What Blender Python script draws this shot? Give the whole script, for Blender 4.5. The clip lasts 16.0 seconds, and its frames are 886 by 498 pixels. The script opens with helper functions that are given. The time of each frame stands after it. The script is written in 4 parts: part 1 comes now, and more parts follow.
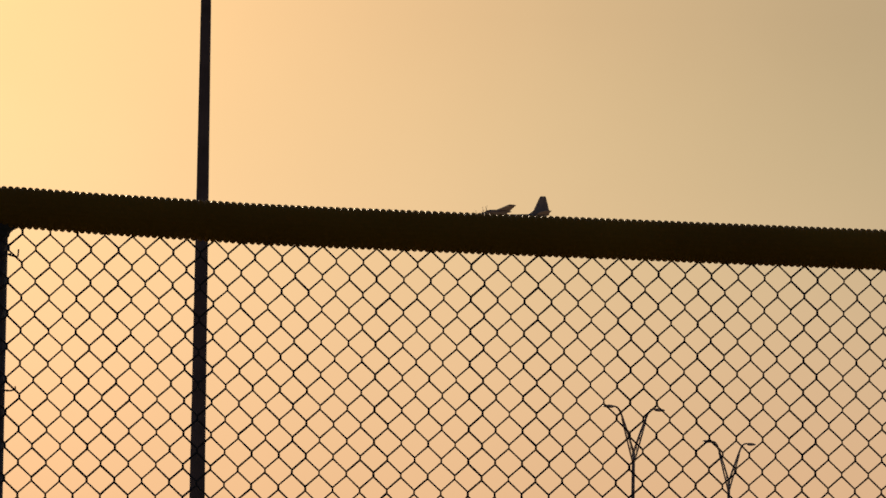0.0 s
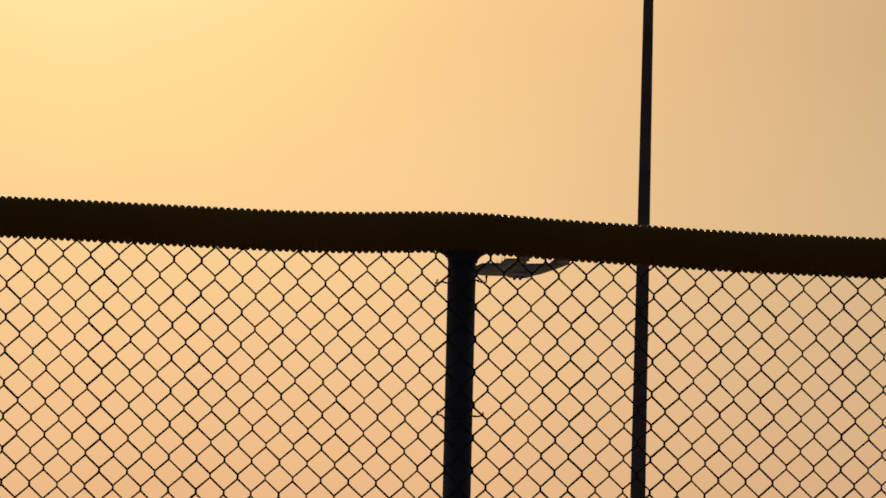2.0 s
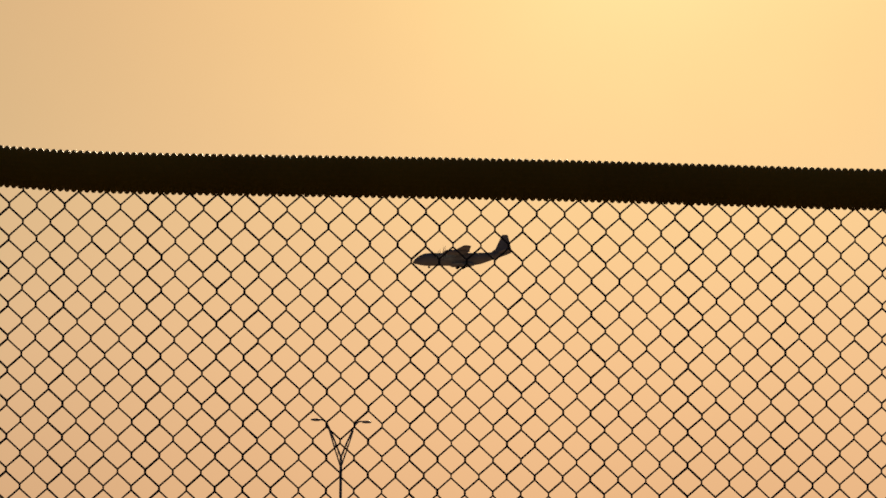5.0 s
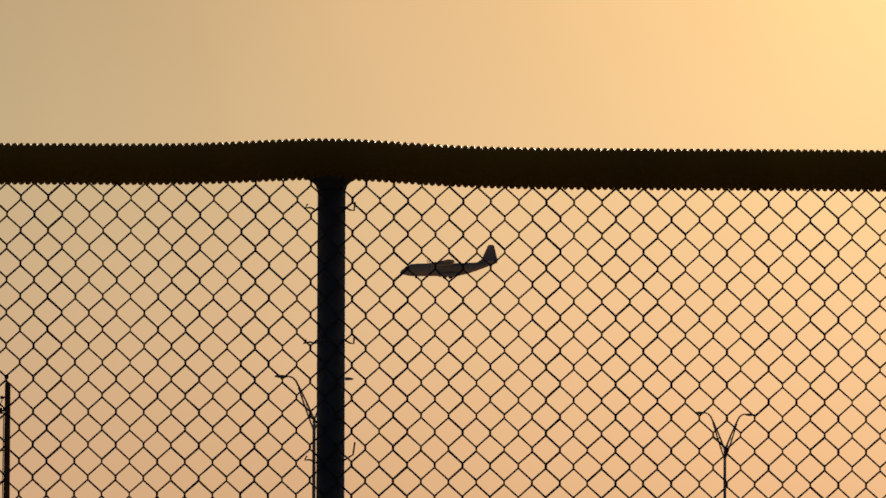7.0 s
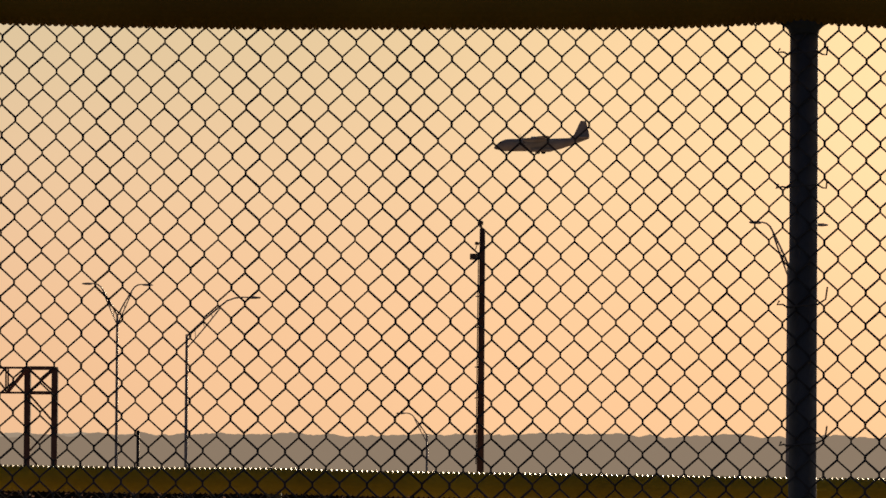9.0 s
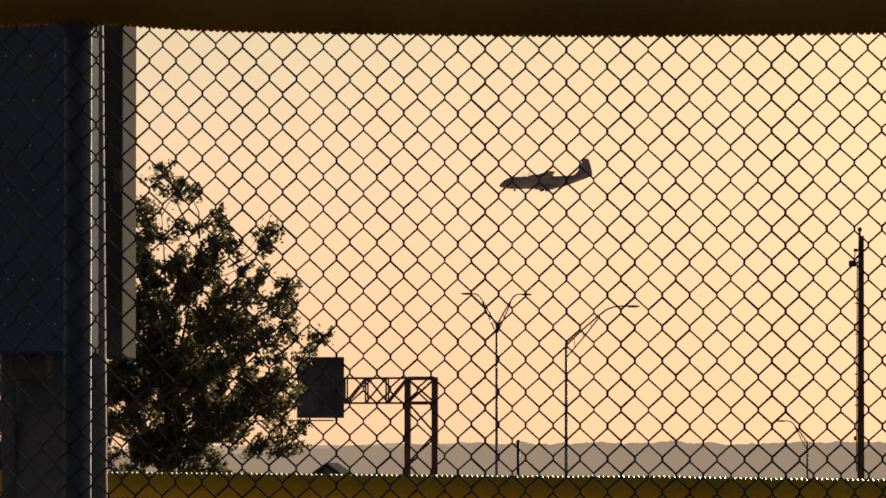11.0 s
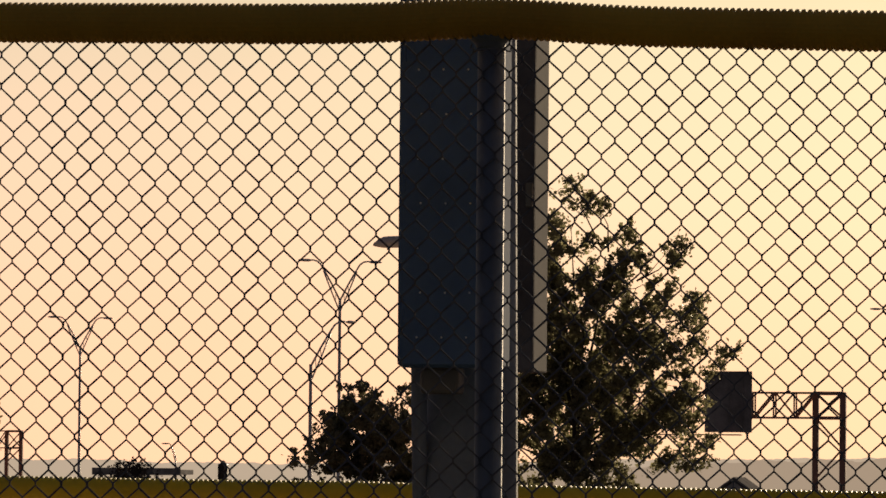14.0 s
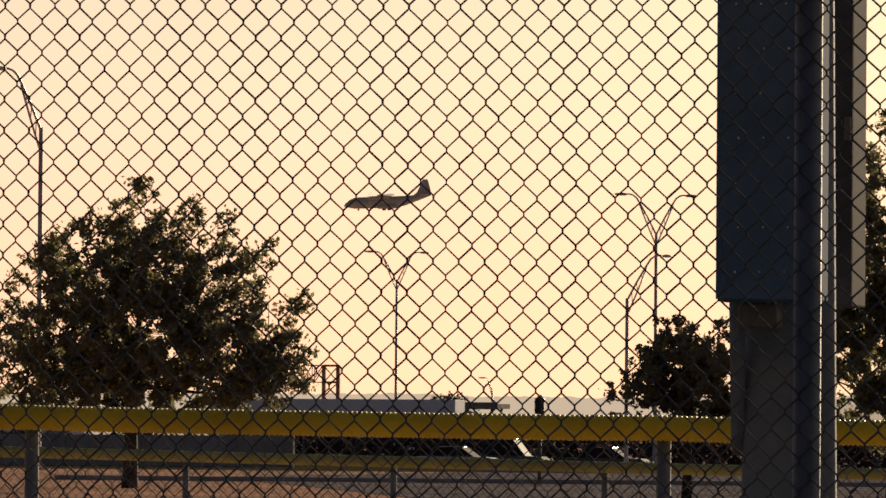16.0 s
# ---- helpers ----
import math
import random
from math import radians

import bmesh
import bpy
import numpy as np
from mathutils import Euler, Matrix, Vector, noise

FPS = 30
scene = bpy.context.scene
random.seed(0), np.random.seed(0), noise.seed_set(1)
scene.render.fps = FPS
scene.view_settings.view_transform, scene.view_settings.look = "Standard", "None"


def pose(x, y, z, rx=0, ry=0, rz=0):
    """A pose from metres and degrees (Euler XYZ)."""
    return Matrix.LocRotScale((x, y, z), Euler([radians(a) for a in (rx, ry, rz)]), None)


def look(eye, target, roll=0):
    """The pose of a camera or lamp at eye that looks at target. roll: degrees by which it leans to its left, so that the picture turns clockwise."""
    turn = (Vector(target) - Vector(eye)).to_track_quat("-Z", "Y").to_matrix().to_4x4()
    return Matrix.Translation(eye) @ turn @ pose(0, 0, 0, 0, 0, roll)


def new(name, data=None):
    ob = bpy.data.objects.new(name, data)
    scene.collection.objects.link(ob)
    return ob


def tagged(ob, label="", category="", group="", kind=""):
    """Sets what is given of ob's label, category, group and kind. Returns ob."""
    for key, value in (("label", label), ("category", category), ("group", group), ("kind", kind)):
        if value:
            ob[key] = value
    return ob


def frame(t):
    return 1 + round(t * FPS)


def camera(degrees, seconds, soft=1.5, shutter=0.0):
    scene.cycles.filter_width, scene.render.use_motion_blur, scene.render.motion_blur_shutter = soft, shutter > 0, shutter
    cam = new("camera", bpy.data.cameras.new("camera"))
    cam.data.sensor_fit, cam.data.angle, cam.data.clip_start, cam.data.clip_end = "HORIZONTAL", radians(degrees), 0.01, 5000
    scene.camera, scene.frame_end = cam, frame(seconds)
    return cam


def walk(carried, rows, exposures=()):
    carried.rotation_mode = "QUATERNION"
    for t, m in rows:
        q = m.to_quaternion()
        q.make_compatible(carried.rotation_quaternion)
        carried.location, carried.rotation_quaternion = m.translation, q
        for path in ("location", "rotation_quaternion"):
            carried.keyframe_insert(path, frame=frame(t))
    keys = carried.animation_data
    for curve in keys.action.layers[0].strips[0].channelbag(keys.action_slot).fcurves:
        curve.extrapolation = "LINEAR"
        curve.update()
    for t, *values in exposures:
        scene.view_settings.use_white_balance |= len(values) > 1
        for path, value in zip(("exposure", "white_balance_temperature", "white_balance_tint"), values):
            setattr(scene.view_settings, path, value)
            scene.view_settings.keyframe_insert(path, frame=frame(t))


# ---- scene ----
CAM_ROWS = [
    (0.0, -11.5363, 3.7056, 0.907, 0.2536, -0.0008),
    (0.5, -10.4337, 3.7223, 1.038, 0.2356, -0.0031),
    (1.0, -9.4850, 3.7945, 1.116, 0.2090, -0.0022),
    (1.5, -8.6451, 3.8814, 1.362, 0.1850, -0.0020),
    (2.0, -7.8094, 3.8641, 1.346, 0.1589, -0.0036),
    (2.5, -6.9576, 3.7658, 1.146, 0.1525, -0.0035),
    (3.0, -6.1875, 3.6573, 0.779, 0.1376, -0.0056),
    (3.5, -5.1867, 3.5715, 0.646, 0.1837, -0.0049),
    (4.0, -4.3174, 3.4663, 0.491, 0.1735, 0.0047),
    (4.2, -3.9865, 3.4818, 0.490, 0.1723, 0.0046),
    (6.3, -1.0898, 3.3219, 0.366, 0.0776, -0.0005),
    (6.5, -0.7581, 3.3311, 0.333, 0.0786, 0.0022),
    (7.0, 0.4583, 3.3535, 0.198, 0.0952, 0.0039),
    (7.5, 1.8234, 3.1904, 0.102, 0.0988, 0.0067),
    (8.0, 2.9751, 2.6984, 0.408, 0.0997, 0.0034),
    (8.5, 3.8499, 2.2128, 0.372, 0.0997, 0.0032),
    (9.0, 4.5460, 2.0068, 0.354, 0.1005, 0.0002),
    (9.5, 5.3272, 1.9331, 0.328, 0.1025, 0.0016),
    (10.0, 6.2169, 1.9147, 0.273, 0.1013, -0.0031),
    (10.2, 6.5731, 1.9356, 0.270, 0.1040, -0.0033),
    (12.3, 9.5188, 2.4090, -0.078, 0.1099, -0.0009),
    (12.5, 9.7819, 2.4533, 0.063, 0.1085, -0.0005),
    (13.0, 10.3225, 2.4467, 0.164, 0.1043, -0.0021),
    (13.5, 10.7769, 2.3180, 0.545, 0.0978, -0.0016),
    (14.0, 11.3393, 2.1746, 0.495, 0.1001, -0.0002),
    (14.5, 11.9976, 2.0643, 0.434, 0.0988, 0.0002),
    (15.0, 12.7013, 1.9579, 0.351, 0.0990, 0.0016),
    (15.5, 13.4065, 1.8213, 0.401, 0.0995, 0.0013),
    (16.0, 14.0610, 1.5839, 0.432, 0.0948, 0.0022),
]
EYE = 1.6


def aim(yaw, pitch):
    w, p = radians(yaw), radians(pitch)
    return Vector((-math.sin(w) * math.cos(p), math.cos(w) * math.cos(p), math.sin(p)))


cam = camera(7.63, 16.0, soft=1.6)
walk(cam, [(t, look(Vector((dx, 0, EYE + dz)), Vector((dx, 0, EYE + dz)) + aim(yaw, pitch), roll))
           for t, yaw, pitch, roll, dx, dz in CAM_ROWS],
     exposures=[(0.0, 0.25), (1.5, 0.02), (2.5, -0.04), (3.5, -0.02), (7.0, 0.08), (8.0, 0.36), (9.0, 0.69), (10.0, 0.86), (12.4, 1.18), (14.0, 1.28), (15.0, 1.38), (16.0, 1.50)])

# ---- light ----
SUN_AZ, SUN_EL = -4.9, 7.6
SUN_DIR = aim(SUN_AZ, SUN_EL)


def build_world():
    world = bpy.data.worlds.new("evening_sky")
    scene.world = world
    world.use_nodes = True
    nt = world.node_tree
    nt.nodes.clear()
    N, L = nt.nodes.new, nt.links.new
    out = N("ShaderNodeOutputWorld")
    sky = N("ShaderNodeTexSky")
    sky.sky_type, sky.sun_disc = "NISHITA", False
    sky.sun_elevation, sky.sun_rotation = radians(SUN_EL), radians(-SUN_AZ)
    sky.dust_density, sky.air_density = 6.0, 1.5
    back = N("ShaderNodeBackground")
    back.inputs["Strength"].default_value = 0.004
    L(sky.outputs["Color"], back.inputs["Color"])
    tc = N("ShaderNodeTexCoord")
    dot = N("ShaderNodeVectorMath")
    dot.operation = "DOT_PRODUCT"
    dot.inputs[1].default_value = SUN_DIR
    L(tc.outputs["Generated"], dot.inputs[0])
    ang = N("ShaderNodeMath")
    ang.operation = "ARCCOSINE"
    L(dot.outputs["Value"], ang.inputs[0])
    deg = N("ShaderNodeMath")
    deg.operation = "MULTIPLY"
    deg.inputs[1].default_value = 180 / math.pi
    L(ang.outputs[0], deg.inputs[0])
    sep = N("ShaderNodeSeparateXYZ")
    L(tc.outputs["Generated"], sep.inputs[0])

    def ramp(source, lo, hi, stops):
        m = N("ShaderNodeMapRange")
        m.inputs["From Min"].default_value, m.inputs["From Max"].default_value = lo, hi
        L(source, m.inputs["Value"])
        r = N("ShaderNodeValToRGB")
        r.color_ramp.interpolation = "B_SPLINE"
        e = r.color_ramp.elements
        while len(e) < len(stops):
            e.new(0.5)
        for el, (v, c) in zip(e, stops):
            el.position, el.color = (v - lo) / (hi - lo), (*c, 1)
        L(m.outputs[0], r.inputs[0])
        return r.outputs["Color"]

    # aureole round the sun, haze towards the horizon, falling off away from the sun
    glow = ramp(deg.outputs[0], 0, 40, GLOW)
    haze = ramp(sep.outputs["Z"], -0.02, 1.0, HAZE)
    fall = ramp(deg.outputs[0], 0, 180, FALL)
    mul = N("ShaderNodeMixRGB")
    mul.blend_type = "MULTIPLY"
    mul.inputs[0].default_value = 1
    L(haze, mul.inputs[1])
    L(fall, mul.inputs[2])
    # thin uneven high cloud
    no = N("ShaderNodeTexNoise")
    no.inputs["Scale"].default_value, no.inputs["Detail"].default_value = 9.0, 5.0
    L(tc.outputs["Generated"], no.inputs["Vector"])
    nm = N("ShaderNodeMapRange")
    nm.inputs["From Min"].default_value, nm.inputs["From Max"].default_value = 0.3, 0.7
    nm.inputs["To Min"].default_value, nm.inputs["To Max"].default_value = 0.94, 1.06
    L(no.outputs["Fac"], nm.inputs["Value"])
    add = N("ShaderNodeMixRGB")
    add.blend_type = "ADD"
    add.inputs[0].default_value = 1
    L(mul.outputs[0], add.inputs[1])
    L(glow, add.inputs[2])
    b2 = N("ShaderNodeBackground")
    L(add.outputs[0], b2.inputs["Color"])
    L(nm.outputs[0], b2.inputs["Strength"])
    s = N("ShaderNodeAddShader")
    L(back.outputs[0], s.inputs[0])
    L(b2.outputs[0], s.inputs[1])
    L(s.outputs[0], out.inputs["Surface"])


# degrees from the sun
GLOW = [(0, (0.92, 0.76, 0.38)), (2, (0.63, 0.44, 0.145)), (3.5, (0.545, 0.324, 0.113)), (5.5, (0.395, 0.216, 0.083)), (8, (0.204, 0.127, 0.049)),
        (11, (0.094, 0.074, 0.033)), (16, (0.050, 0.039, 0.023)), (40, (0, 0, 0))]
# sine of the height over the horizon
HAZE = [(-0.02, (0.50, 0.29, 0.157)), (0.02, (0.494, 0.282, 0.167)), (0.05, (0.392, 0.290, 0.200)), (0.075, (0.268, 0.245, 0.175)), (0.10, (0.180, 0.165, 0.132)),
        (0.25, (0.13, 0.13, 0.125)), (0.6, (0.045, 0.062, 0.092)), (1.0, (0.032, 0.052, 0.09))]
FALL = [(0, (1, 1, 1)), (13, (1, 1, 1)), (16.5, (1, 1, 1)), (20, (0.98, 0.915, 0.96)), (28, (0.96, 0.89, 0.95)), (60, (0.075, 0.11, 0.19)), (110, (0.014, 0.034, 0.125)), (180, (0.012, 0.029, 0.115))]
build_world()

sun = new("sun", bpy.data.lights.new("sun", "SUN"))
sun.data.energy, sun.data.angle, sun.data.color = 2.6, radians(0.5), (1.0, 0.78, 0.52)
sun.matrix_world = look(SUN_DIR * 50, (0, 0, 0))


# ---- materials ----
def material(name, color, rough=0.7, metal=0.0, vary=0.15, scale=6.0, fine=60.0, bump=0.15, glow=None, island=0.0, translucent=0.0, second=None, objvary=0.0, spec=0.5, matte=False):
    """Base colour with two scales of variation and fine relief."""
    m = bpy.data.materials.new(name)
    m.use_nodes = True
    nt = m.node_tree
    N, L = nt.nodes.new, nt.links.new
    b = nt.nodes["Principled BSDF"]
    b.inputs["Roughness"].default_value, b.inputs["Metallic"].default_value = rough, metal
    b.inputs["Specular IOR Level"].default_value = spec
    tc = N("ShaderNodeTexCoord")
    n1 = N("ShaderNodeTexNoise")
    n1.inputs["Scale"].default_value, n1.inputs["Detail"].default_value = scale, 5
    n2 = N("ShaderNodeTexNoise")
    n2.inputs["Scale"].default_value, n2.inputs["Detail"].default_value = fine, 3
    L(tc.outputs["Object"], n1.inputs["Vector"])
    L(tc.outputs["Object"], n2.inputs["Vector"])
    mix = N("ShaderNodeMixRGB")
    dark = tuple(c * (1 - vary * 2) for c in color) if second is None else second
    mix.inputs[1].default_value, mix.inputs[2].default_value = (*dark, 1), (*[min(1, c * (1 + vary)) for c in color], 1)
    r = N("ShaderNodeMapRange")
    r.inputs["From Min"].default_value, r.inputs["From Max"].default_value = 0.32, 0.64
    L(n1.outputs["Fac"], r.inputs["Value"])
    L(r.outputs[0], mix.inputs[0])
    hsv = N("ShaderNodeHueSaturation")
    v = N("ShaderNodeMapRange")
    v.inputs["To Min"].default_value, v.inputs["To Max"].default_value = 1 - vary, 1 + vary
    L(n2.outputs["Fac"], v.inputs["Value"])
    L(mix.outputs[0], hsv.inputs["Color"])
    value = v.outputs[0]
    if island or objvary:
        src = N("ShaderNodeNewGeometry").outputs["Random Per Island"] if island else N("ShaderNodeObjectInfo").outputs["Random"]
        k = N("ShaderNodeMapRange")
        a = island or objvary
        k.inputs["To Min"].default_value, k.inputs["To Max"].default_value = 1 - a, 1 + a
        L(src, k.inputs["Value"])
        p = N("ShaderNodeMath")
        p.operation = "MULTIPLY"
        L(value, p.inputs[0])
        L(k.outputs[0], p.inputs[1])
        value = p.outputs[0]
    L(value, hsv.inputs["Value"])
    L(hsv.outputs[0], b.inputs["Base Color"])
    if bump:
        bp = N("ShaderNodeBump")
        bp.inputs["Strength"].default_value, bp.inputs["Distance"].default_value = bump, 0.01
        L(n2.outputs["Fac"], bp.inputs["Height"])
        L(bp.outputs[0], b.inputs["Normal"])
    if matte:
        d = N("ShaderNodeBsdfDiffuse")
        L(hsv.outputs[0], d.inputs["Color"])
        L(d.outputs[0], nt.nodes["Material Output"].inputs["Surface"])
    if translucent:
        t = N("ShaderNodeBsdfTranslucent")
        L(hsv.outputs[0], t.inputs["Color"])
        ms = N("ShaderNodeMixShader")
        ms.inputs[0].default_value = translucent
        L(b.outputs[0], ms.inputs[1])
        L(t.outputs[0], ms.inputs[2])
        L(ms.outputs[0], nt.nodes["Material Output"].inputs["Surface"])
    # emission of the distant hills, standing in for aerial haze
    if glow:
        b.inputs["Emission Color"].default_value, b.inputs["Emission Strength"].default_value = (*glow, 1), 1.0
    return m


FADED = material("sun_faded_yellow_vinyl", (0.38, 0.41, 0.12), 0.6, vary=0.1, scale=2, fine=40, second=(0.31, 0.33, 0.10))
CAP = material("yellow_vinyl", (0.66, 0.40, 0.038), 0.55, spec=0.3, vary=0.08, scale=3, fine=90, bump=0.05, second=(0.56, 0.32, 0.03), translucent=0.09)
MIDCAP = material("lemon_yellow_vinyl", (0.64, 0.54, 0.04), 0.45, spec=0.4, vary=0.1, scale=2, fine=60, bump=0.05, second=(0.56, 0.45, 0.03), translucent=0.22)
COATED = material("dull_zinc_wire", (0.175, 0.18, 0.20), 0.85, spec=0.05, vary=0.2, scale=8, fine=120)
POSTM = material("grey_painted_post", (0.20, 0.225, 0.265), 0.7, spec=0.2, vary=0.12, scale=4, fine=60)
GALV = material("galvanised_steel", (0.19, 0.22, 0.27), 0.8, 0.0, spec=0.08, vary=0.12, scale=4, fine=60)
CABINET = material("blue_grey_painted_steel", (0.088, 0.145, 0.265), 0.92, spec=0.05, bump=0.05, vary=0.08, scale=3, fine=80)
DARKBOX = material("dark_grey_painted_steel", (0.075, 0.072, 0.085), 0.95, spec=0.03, bump=0.05, vary=0.1, scale=3, fine=80)
DARKSTEEL = material("dark_weathered_steel", (0.12, 0.115, 0.11), 0.6, 0.3, vary=0.15, scale=2, fine=30)
WOOD = material("weathered_pole_wood", (0.21, 0.13, 0.095), 0.9, vary=0.25, scale=2, fine=25, bump=0.4)
# lamp steel lightened in its base colour to stand in for distance haze
LAMPS = material("haze_paled_lamp_steel", (0.60, 0.58, 0.56), 0.55, 0.1, vary=0.1, scale=1, fine=10)
# pale base colour paints the tiny glints on the cabinet door
GLINTM = material("pale_glint_dot", (0.75, 0.75, 0.74), 0.3, 0.4, vary=0.1, scale=20, fine=90)
SIGNM = material("sign_aluminium_back", (0.21, 0.205, 0.205), 0.6, 0.0, vary=0.25, scale=0.5, fine=8)
BARK = material("bark", (0.055, 0.045, 0.035), 0.95, vary=0.3, scale=3, fine=20, bump=0.5)
LEAF = material("leaves", (0.22, 0.21, 0.115), 0.55, vary=0.2, scale=0.6, fine=4, bump=0, island=0.4, translucent=0.45)
SCRUB = material("dry_dark_scrub", (0.105, 0.085, 0.075), 0.9, spec=0.1, vary=0.25, scale=0.8, fine=4, bump=0, island=0.3)
AIRFRAME = material("grey_airframe_paint", (0.55, 0.60, 0.60), 0.75, vary=0.08, scale=0.4, fine=3, bump=0.05)
GLASS = material("dark_glazing", (0.03, 0.035, 0.04), 0.6, spec=0.02, vary=0.05, scale=1, fine=5, bump=0)
RUBBER = material("rubber", (0.025, 0.025, 0.025), 0.9, vary=0.1, scale=3, fine=30)
DIRT = material("dry_ground", (0.60, 0.35, 0.24), 0.95, vary=0.16, scale=0.12, fine=2.5, bump=0.5, second=(0.38, 0.27, 0.20), matte=True)
TURF = material("dry_mown_turf", (0.06, 0.062, 0.028), 0.95, vary=0.2, scale=0.3, fine=12, bump=0.6, second=(0.085, 0.07, 0.04), matte=True)
RUST = material("weathering_steel", (0.30, 0.165, 0.13), 0.75, 0.0, spec=0.2, vary=0.15, scale=1, fine=12)
ASPHALT = material("asphalt", (0.25, 0.225, 0.225), 0.85, vary=0.2, scale=0.35, fine=5, bump=0.3, matte=True)
ROOFM = material("grey_roof_shingle", (0.25, 0.24, 0.23), 0.95, vary=0.15, scale=1, fine=6, matte=True)
CONCRETE = material("concrete", (0.48, 0.46, 0.43), 0.9, vary=0.12, scale=0.6, fine=8, bump=0.3, matte=True)
WAREWALL = material("pale_metal_siding", (0.84, 0.87, 0.92), 0.8, spec=0.08, vary=0.04, scale=0.1, fine=0.6)
WAREROOF = material("grey_roof_sheet", (0.36, 0.38, 0.40), 0.6, vary=0.08, scale=0.1, fine=0.6)
# both hill materials glow faintly: aerial haze put into the surface
RIDGEM = material("wooded_hills_haze_glow", (0.05, 0.055, 0.035), 0.95, vary=0.2, scale=0.02, fine=0.1, bump=0, glow=(0.165, 0.122, 0.085))
PALERIDGE = material("pale_hills_haze_glow", (0.06, 0.065, 0.05), 0.95, vary=0.1, scale=0.02, fine=0.1, bump=0, glow=(0.215, 0.165, 0.118))
PAINTS = [material("car_paint_" + n, c, 0.25, 0.2, vary=0.03, scale=1, fine=40, bump=0) for n, c in
          (("white", (0.7, 0.7, 0.7)), ("dark", (0.05, 0.05, 0.06)), ("silver", (0.45, 0.46, 0.48)), ("red", (0.25, 0.04, 0.03)), ("teal", (0.08, 0.16, 0.15)))]


# ---- building blocks ----
class Mesh:
    """Collects faces of one mesh."""

    def __init__(self):
        self.v, self.f = [], []

    def add(self, verts, faces):
        n = len(self.v)
        self.v += [tuple(p) for p in verts]
        self.f += [tuple(i + n for i in q) for q in faces]
        return self

    def tube(self, pts, radii, seg=8, ends=True):
        pts = [Vector(p) for p in pts]
        if not hasattr(radii, "__len__"):
            radii = [radii] * len(pts)
        rings, side = [], None
        for i, p in enumerate(pts):
            d = (pts[min(i + 1, len(pts) - 1)] - pts[max(i - 1, 0)]).normalized()
            if side is None:
                side = d.orthogonal().normalized()
            side = (side - d * side.dot(d)).normalized()
            up = d.cross(side)
            rings.append([p + (side * math.cos(2 * math.pi * k / seg) + up * math.sin(2 * math.pi * k / seg)) * radii[i] for k in range(seg)])
        faces = []
        for i in range(len(pts) - 1):
            for k in range(seg):
                a, b = i * seg + k, i * seg + (k + 1) % seg
                faces.append((a, b, b + seg, a + seg))
        if ends:
            faces.append(tuple(range(seg))[::-1])
            faces.append(tuple((len(pts) - 1) * seg + k for k in range(seg)))
        return self.add([v for r in rings for v in r], faces)

    def box(self, c, s, bevel=0.0, turn=None):
        bm = bmesh.new()
        bmesh.ops.create_cube(bm, size=1)
        bmesh.ops.scale(bm, vec=s, verts=bm.verts)
        if bevel:
            bmesh.ops.bevel(bm, geom=list(bm.edges), offset=bevel, segments=2, profile=0.5, affect="EDGES")
        if turn is not None:
            bmesh.ops.transform(bm, matrix=turn, verts=bm.verts)
        bmesh.ops.translate(bm, vec=c, verts=bm.verts)
        bm.verts.index_update()
        self.add([v.co for v in bm.verts], [[v.index for v in f.verts] for f in bm.faces])
        bm.free()
        return self

    def loft(self, rings, ends=True):
        n = len(rings[0])
        faces = [(i * n + k, i * n + (k + 1) % n, (i + 1) * n + (k + 1) % n, (i + 1) * n + k) for i in range(len(rings) - 1) for k in range(n)]
        if ends:
            faces += [tuple(range(n))[::-1], tuple((len(rings) - 1) * n + k for k in range(n))]
        return self.add([v for r in rings for v in r], faces)

    def data(self, name, mat, smooth=False):
        me = bpy.data.meshes.new(name)
        me.from_pydata(self.v, [], self.f)
        me.materials.append(mat)
        if smooth:
            me.polygons.foreach_set("use_smooth", [True] * len(me.polygons))
        me.update()
        return me


def part(name, mesh, mat, parent, label="", smooth=False):
    ob = new(name, mesh.data(name, mat, smooth) if isinstance(mesh, Mesh) else mesh)
    ob.parent = parent
    return tagged(ob, label) if label else ob


def thing(name, label, category, m=None, group="", kind=""):
    ob = new(name)
    ob.empty_display_size = 0.2
    if m is not None:
        ob.matrix_basis = m
    return tagged(ob, label, category, group, kind)


def at(az, depth, z=0.0):
    """The place at an azimuth (degrees to the left of north) and a depth to the north."""
    return Vector((-depth * math.tan(radians(az)), depth, z))


# ---- ground and distance ----
def foot(y):
    """Height of the ground: the land falls a little towards the highway."""
    return -0.65 * min(max((y - 300) / 25, 0), 1)


